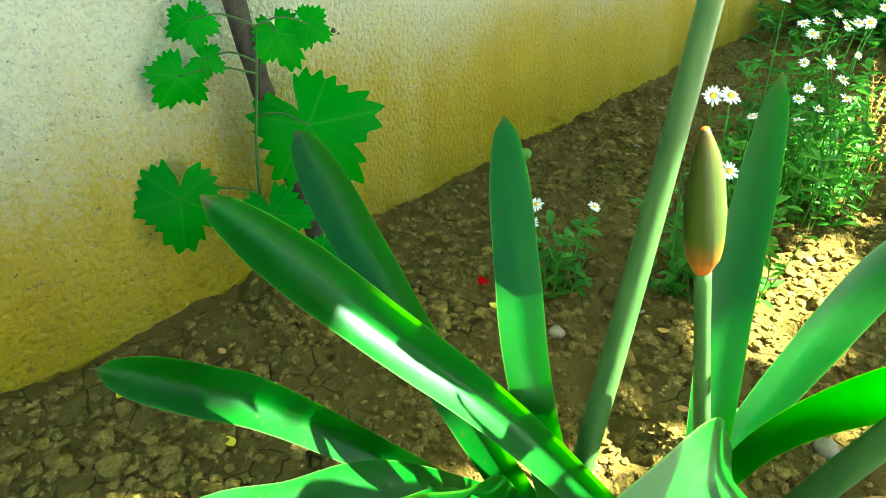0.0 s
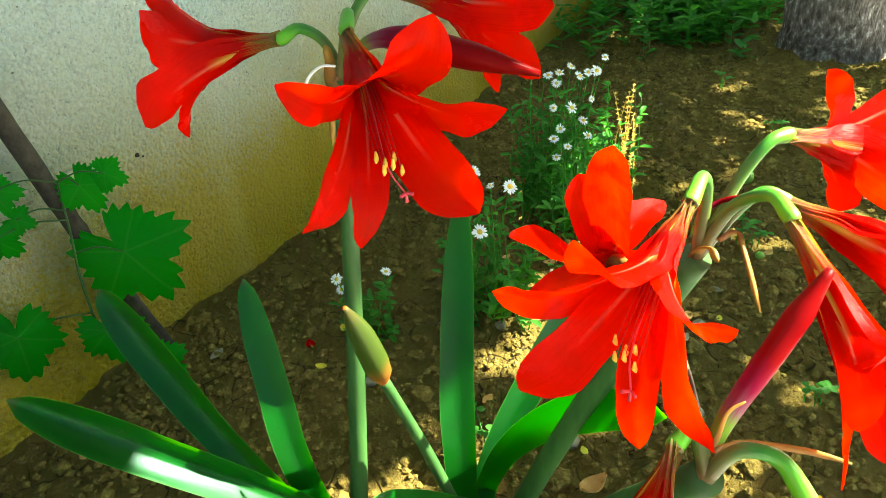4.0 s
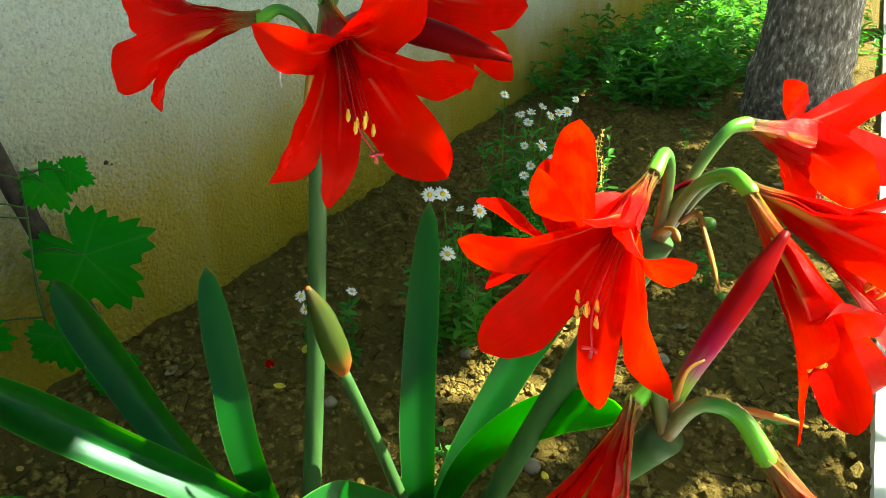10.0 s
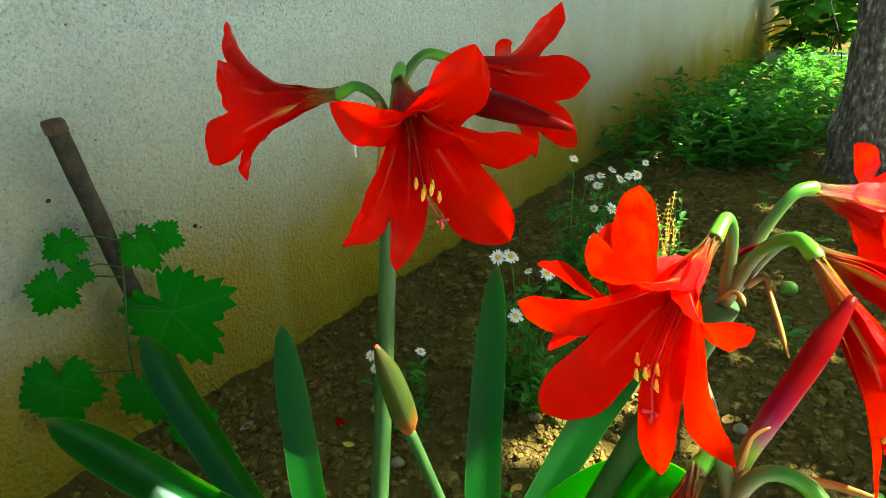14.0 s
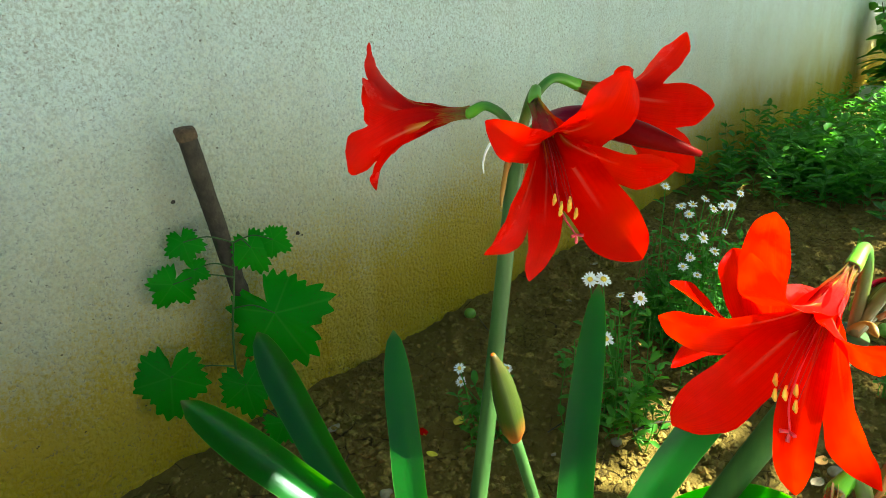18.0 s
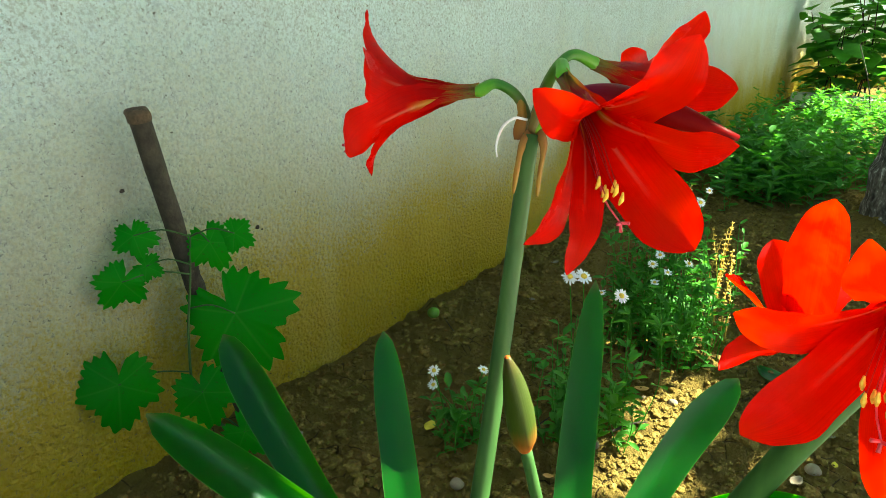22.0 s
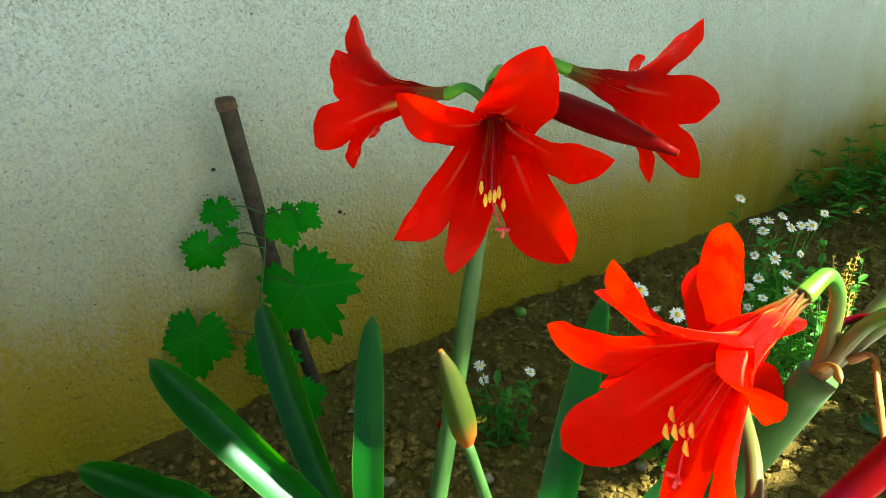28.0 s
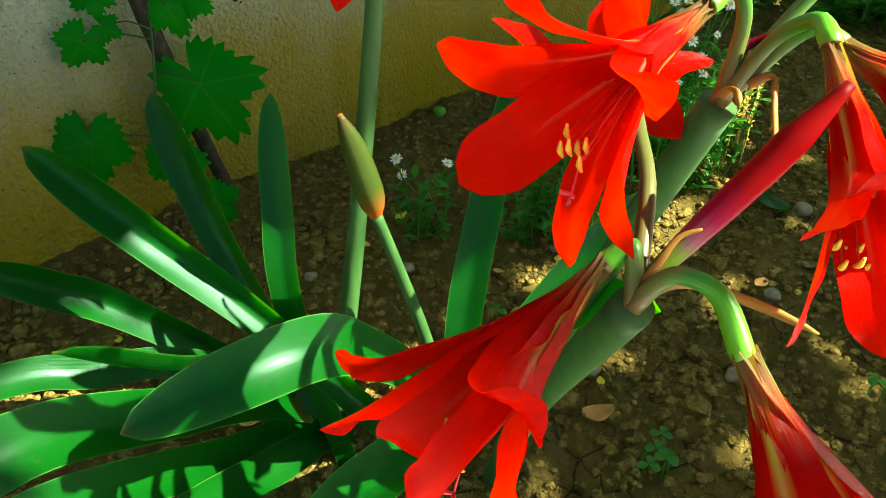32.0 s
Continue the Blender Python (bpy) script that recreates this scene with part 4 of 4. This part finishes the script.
for x, z, r, mat in ((0.664, 0.294, 0.0032, STICK), (0.476, 0.388, 0.0026, STICK), (0.672, 0.289, 0.0015, STICK)):
    bm = bmesh.new()
    bmesh.ops.create_icosphere(bm, subdivisions=2, radius=r)
    for v in bm.verts:
        v.co *= 1 + 0.35 * noise.noise(v.co / r * 1.6 + Vector((z * 40, 0, 0)))
        v.co = Vector((v.co.x * 1.2 + x, v.co.y * 0.5 + WALL_Y - 0.0005, v.co.z + z))
    tagged(part("fleck", bm, mat), "tiny dark fleck stuck to the rough plaster wall", "dirt", "flecks on the wall")


def litter(at, size, spin, mat, name, label, category, curl=0.4, lift=0.004, tilt=0.0):
    bm = bmesh.new()
    rows = []
    c, s = math.cos(radians(spin)), math.sin(radians(spin))
    for i in range(9):
        v = i / 8
        w = 0.32 * size * math.sin(math.pi * min(0.97, v * 0.93 + 0.05)) ** 0.8
        row = []
        for j in range(5):
            u = j / 2 - 1
            x, y = (v - 0.5) * size, u * w
            z = lift + curl * size * (0.5 * u * u * 0.3 + (v - 0.5) ** 2 * 0.6) + tilt * v * size
            row.append((at[0] + x * c - y * s, at[1] + x * s + y * c, soil_height(at[0], at[1]) + z))
        rows.append(row)
    sheet(bm, rows)
    ob = part(name, bm, mat)
    so = ob.modifiers.new("thickness", "SOLIDIFY")
    so.thickness = 0.0006
    return tagged(ob, label, category)


for k, (x, y, size, spin) in enumerate([(0.294, 0.691, 0.022, 30), (0.33, 0.565, 0.015, 80), (0.653, 0.50, 0.018, 100), (0.669, 0.122, 0.014, 40), (0.975, 0.028, 0.013, 10), (0.744, 0.524, 0.026, 15), (0.90, 0.10, 0.011, 70)]):
    litter((x, y), size, spin, YLEAF, "fallen_leaf", "small yellow fallen leaf on the soil", "leaf")["group"] = "fallen leaves"
for k in range(26):
    rnd = random.Random(50 + k)
    x, y = 0.25 + 1.6 * rnd.random(), rnd.uniform(-0.2, 0.72)
    litter((x, y), rnd.uniform(0.010, 0.026), rnd.uniform(0, 360), DRY if k % 3 else STONE, "dead_leaf", "dry pale leaf scrap on the soil", "leaf")["group"] = "dry scraps"
litter((0.687, 0.546), 0.022, 60, PETAL, "fallen_petal", "fallen red petal scrap on the soil", "petal", 0.8)
litter((0.623, 0.096), 0.034, -35, DRY, "curled_leaf", "dry curled pale brown leaf on the soil", "leaf", 1.6)
litter((1.154, 0.138), 0.06, 60, LEAF, "broad_leaf", "flat green leaf lying on the soil", "leaf", 0.5)


def twig(pts, r, name="twig"):
    bm = bmesh.new()
    tube(bm, pts, [r, r * 0.8, r * 0.5], 6, 12, 0.2)
    tagged(part(name, bm, STICK), "thin dry twig lying on the soil", "twig", "twigs")


twig([(0.875, 0.30, 0.012), (0.90, 0.28, 0.02), (0.93, 0.265, 0.012)], 0.002)
twig([(1.02, 0.66, 0.0), (1.0, 0.665, 0.03), (0.985, 0.67, 0.055)], 0.001)
twig([(0.80, 0.40, 0.01), (0.84, 0.385, 0.02), (0.87, 0.39, 0.008)], 0.001)


# ---- daisies and weeds ----
def sprig(bm, foot, top, leaves, size, rnd, spread=0.35):
    foot, top = Vector(foot), Vector(top)
    mid = (foot + top) / 2 + Vector((rnd.uniform(-1, 1), rnd.uniform(-1, 1), 0)) * 0.1 * (top - foot).length
    line = tube(bm, [foot, mid, top], [0.0012, 0.0009, 0.0006], 4, 8)
    for k in range(leaves):
        q = line[rnd.randint(1, 8)]
        a = rnd.uniform(0, 6.283)
        d = Vector((math.cos(a), math.sin(a), rnd.uniform(-0.2, 0.7))).normalized()
        e = d.cross(Vector((0, 0, 1))).normalized()
        s = size * rnd.uniform(0.6, 1.3)
        up = Vector((0, 0, 0.12 * s))
        pts = [q, q + d * 0.35 * s + e * 0.22 * s + up, q + d * 0.75 * s + e * 0.16 * s + up, q + d * s, q + d * 0.75 * s - e * 0.16 * s + up, q + d * 0.35 * s - e * 0.22 * s + up]
        vs = [bm.verts.new(p) for p in pts]
        bm.faces.new(vs[:4])
        bm.faces.new([vs[0], vs[3], vs[4], vs[5]])


def daisy_head(parent, at, r, facing, seed):
    rnd = random.Random(seed)
    at, n = Vector(at), Vector(facing).normalized()
    ex = n.orthogonal().normalized()
    ey = n.cross(ex)
    bm = bmesh.new()
    for k in range(15):
        a = 2 * math.pi * k / 15 + rnd.uniform(-0.1, 0.1)
        d = (ex * math.cos(a) + ey * math.sin(a)) + n * rnd.uniform(-0.15, 0.35)
        e = n.cross(d).normalized()
        L = r * rnd.uniform(0.85, 1.1)
        rows = []
        for v, w in ((0.25, 0.06), (0.5, 0.13), (0.8, 0.13), (1.0, 0.05)):
            c = at + d * (L * v) - n * (0.08 * r * v * v)
            rows.append([c - e * (w * r), c + n * 0.03 * r, c + e * (w * r)])
        sheet(bm, rows)
    head = part("flower_head", bm, DAISY, parent, "white daisy rays")
    bm = bmesh.new()
    bmesh.ops.create_uvsphere(bm, u_segments=10, v_segments=6, radius=r * 0.36)
    for v in bm.verts:
        v.co = at + ex * v.co.x + ey * v.co.y + n * (v.co.z * 0.6 + 0.05 * r)
    part("disc", bm, YELLOW, head, "yellow centre")


def daisy_plant(foot, heads, sprigs, seed, spread=0.06, label="wild white daisies with ferny green leaves"):
    rnd = random.Random(seed)
    ob = new("daisy_plant")
    tagged(ob, label, "flower plant", "daisy plants")
    for k, (at, r) in enumerate(heads):
        at = Vector(at)
        base = Vector((foot[0] + rnd.uniform(-spread, spread), foot[1] + rnd.uniform(-spread, spread), 0))
        bm = bmesh.new()
        tube(bm, [base, (base + at) / 2 + Vector((0, 0, 0.1 * at.z)), at], [0.0012, 0.0011, 0.0008], 5, 12)
        part("stem", bm, WEED, ob)
        daisy_head(ob, at, r, (-0.5 + rnd.uniform(-0.4, 0.4), -0.4 + rnd.uniform(-0.4, 0.4), 0.9), seed * 50 + k)
    bm = bmesh.new()
    for k in range(sprigs):
        a, d = rnd.uniform(0, 6.3), spread * rnd.random() ** 0.6 * 1.3
        f = (foot[0] + math.cos(a) * d, foot[1] + math.sin(a) * d, -0.003)
        h = max((h[0][2] for h in heads), default=0.1) * rnd.uniform(0.25, 0.85)
        sprig(bm, f, (f[0] + rnd.uniform(-0.03, 0.03), f[1] + rnd.uniform(-0.03, 0.03), h), 15, 0.021, rnd)
    part("foliage", bm, WEED, ob, "ferny green leaves")
    return ob


C2 = [((1.211, 0.412, 0.293), 0.0090), ((1.205, 0.379, 0.263), 0.0090), ((1.215, 0.362, 0.266), 0.0090), ((1.203, 0.363, 0.251), 0.0090), ((1.207, 0.324, 0.266), 0.0100), ((1.210, 0.340, 0.280), 0.0080), ((1.224, 0.300, 0.271), 0.0100), ((1.216, 0.312, 0.270), 0.0080), ((1.242, 0.292, 0.289), 0.0070), ((1.173, 0.325, 0.222), 0.0110), ((1.178, 0.359, 0.216), 0.0080), ((1.170, 0.303, 0.203), 0.0100), ((1.164, 0.341, 0.186), 0.0090), ((1.151, 0.348, 0.172), 0.0090), ((1.160, 0.291, 0.182), 0.0090), ((1.136, 0.317, 0.168), 0.0080), ((1.136, 0.337, 0.146), 0.0080), ((1.195, 0.298, 0.232), 0.0060)]
C1 = [((0.842, 0.361, 0.249), 0.0110), ((0.850, 0.345, 0.250), 0.0125), ((0.861, 0.296, 0.230), 0.0110), ((0.850, 0.319, 0.233), 0.0060), ((0.812, 0.319, 0.183), 0.0110)]
daisy_plant((1.20, 0.335), C2, 90, 1, 0.08)
daisy_plant((0.86, 0.33), C1, 30, 2, 0.05)
daisy_plant((0.745, 0.475), [((0.707, 0.488, 0.131), 0.0085), ((0.738, 0.512, 0.086), 0.0085), ((0.758, 0.442, 0.123), 0.008)], 7, 3, 0.03, "small wild daisy with three white heads")


def weed_patch(name, label, spots, n, height, size, seed, per=12, kind="stuff"):
    rnd = random.Random(seed)
    bm = bmesh.new()
    for _ in range(n):
        cx, cy, rx, ry = rnd.choice(spots)
        x, y = cx + rnd.gauss(0, rx), min(WALL_Y - 0.03, cy + rnd.gauss(0, ry))
        h = height * rnd.uniform(0.4, 1.2)
        sprig(bm, (x, y, -0.005), (x + rnd.uniform(-0.3, 0.3) * h, y + rnd.uniform(-0.3, 0.3) * h, h), per, size, rnd)
    return tagged(part(name, bm, WEED), label, "weeds", kind=kind)


weed_patch("weed_patch", "dense green leafy weeds against the wall foot", [(2.65, 0.55, 0.25, 0.10), (3.0, 0.48, 0.40, 0.14), (2.5, 0.38, 0.13, 0.08), (2.8, 0.30, 0.22, 0.09)], 300, 0.17, 0.044, 21, 13)
def shrub(foot, height, stems, leaves, size, seed, label, spread=0.3, name="shrub"):
    rnd = random.Random(seed)
    ob = tagged(new(name), label, "shrub", "shrubs at the wall's end")
    green = bmesh.new()
    for _ in range(stems):
        bm = bmesh.new()
        lean = Vector((rnd.uniform(-spread, spread), rnd.uniform(-spread, spread), 0)) * height
        f = Vector((foot[0] + rnd.uniform(-0.05, 0.05), foot[1] + rnd.uniform(-0.05, 0.05), -0.02))
        top = f + lean + Vector((0, 0, height * rnd.uniform(0.75, 1.1)))
        line = tube(bm, [f, (f + top) / 2 + lean * -0.15, top], [0.0045, 0.0035, 0.002], 6, 16, 0.1)
        part("stem", bm, STICK, ob)
        for _ in range(leaves):
            q = line[rnd.randint(3, 16)]
            a = rnd.uniform(0, 6.283)
            d = Vector((math.cos(a), math.sin(a), rnd.uniform(-0.35, 0.35))).normalized()
            e = d.cross(Vector((rnd.uniform(-0.4, 0.4), rnd.uniform(-0.4, 0.4), 1))).normalized()
            s = size * rnd.uniform(0.6, 1.25)
            q = q + d * s * 0.3
            sag = Vector((0, 0, -0.10 * s))
            rows = []
            for v, w in ((0.0, 0.03), (0.25, 0.26), (0.55, 0.32), (0.8, 0.18), (1.0, 0.01)):
                c = q + d * (s * v) + sag * (v * v * 2)
                rows.append([c - e * (w * s) + Vector((0, 0, 0.05 * s)), c, c + e * (w * s) + Vector((0, 0, 0.05 * s))])
            sheet(green, rows)
    part("foliage", green, WEED, ob)
    return ob
shrub((4.90, 0.52), 0.60, 6, 24, 0.14, 1, "low green leafy shrub against the pale wall")
shrub((5.02, 0.36), 0.85, 6, 28, 0.15, 2, "green leafy shrub with broad leaves by the wall")
shrub((5.10, 0.12), 1.05, 6, 28, 0.15, 3, "tall green leafy shrub with broad leaves")
shrub((5.15, -0.15), 1.00, 6, 28, 0.15, 4, "tall green leafy shrub with broad leaves")
shrub((4.36, 0.12), 1.5, 1, 10, 0.09, 5, "thin upright sapling with few leaves", 0.04, "sapling")
shrub((4.30, 0.26), 0.55, 1, 3, 0.07, 6, "bare thin leaning sapling with few leaves", 0.35, "sapling")
bm = bmesh.new()
vs = [bm.verts.new((x, y, z)) for z in (-0.03, 0.085) for x, y in ((4.72, 0.70), (4.46, -0.10), (4.60, -0.14), (4.86, 0.70))]
for q in ((0, 1, 2, 3), (7, 6, 5, 4), (4, 5, 1, 0), (5, 6, 2, 1), (6, 7, 3, 2), (7, 4, 0, 3)):
    bm.faces.new([vs[k] for k in q])
tagged(part("edging", bm, CONCRETE, smooth=False), "low pale concrete edging in front of the shrubs", "kerb", kind="structure")
weed_patch("far_weeds", "low green weeds behind the tree", [(3.6, 0.15, 0.45, 0.22), (4.1, 0.42, 0.4, 0.18)], 260, 0.16, 0.035, 23, 10)
for k, (x, y, h, n) in enumerate([(0.618, 0.022, 0.022, 5), (1.183, 0.029, 0.05, 9), (0.76, 0.46, 0.04, 5), (0.86, -0.10, 0.03, 4), (1.95, 0.2, 0.04, 5), (1.7, 0.05, 0.03, 4), (0.62, 0.2, 0.05, 5), (0.98, 0.48, 0.03, 4), (0.90, 0.38, 0.06, 6)]):
    rnd = random.Random(30 + k)
    ob = tagged(new("seedling"), "small green clover-like seedling in the soil", "seedling", "seedlings")
    for _ in range(n):
        bm = bmesh.new()
        fx, fy = x + rnd.gauss(0, 0.008), y + rnd.gauss(0, 0.008)
        top = Vector((fx + rnd.uniform(-0.6, 0.6) * h, fy + rnd.uniform(-0.6, 0.6) * h, h * rnd.uniform(0.7, 1.2)))
        tube(bm, [(fx, fy, -0.003), (fx, fy, top.z * 0.6), top], [0.0009, 0.0008, 0.0006], 5, 6)
        stalk = part("stalk", bm, WEED, ob)
        for leaflet in range(3):
            bm = bmesh.new()
            a = 2.1 * leaflet + rnd.uniform(0, 1)
            rows = []
            for v, w in ((0.0, 0.05), (0.35, 0.32), (0.7, 0.45), (1.0, 0.18)):
                c = top + Vector((math.cos(a), math.sin(a), 0.25 - 0.3 * v)) * (0.011 * v)
                e = Vector((-math.sin(a), math.cos(a), 0)) * (0.011 * w)
                rows.append([c - e, c + Vector((0, 0, -0.001)), c + e])
            sheet(bm, rows)
            part("leaflet", bm, WEED, stalk)

# dry golden grass spikes
gold = new("dry_grass")
tagged(gold, "dry golden seed spikes of old grass", "grass")
rnd = random.Random(3)
for k in range(7):
    x, y, h = 1.31 + rnd.uniform(-0.04, 0.04), 0.27 + rnd.uniform(-0.03, 0.03), rnd.uniform(0.13, 0.21)
    bm = bmesh.new()
    line = tube(bm, [(x, y, 0), (x + rnd.uniform(-0.01, 0.01), y, h * 0.5), (x + rnd.uniform(-0.03, 0.03), y + rnd.uniform(-0.02, 0.02), h)], [0.0012, 0.001, 0.0006], 5, 20)
    for q in line[6:]:
        for _ in range(4):
            d = Vector((rnd.uniform(-1, 1), rnd.uniform(-1, 1), rnd.uniform(0, 1))).normalized() * 0.006
            tube(bm, [q, q + d * 0.6, q + d], [0.0006, 0.0013, 0.0003], 4, 3)
    part("spike", bm, GOLD, gold)
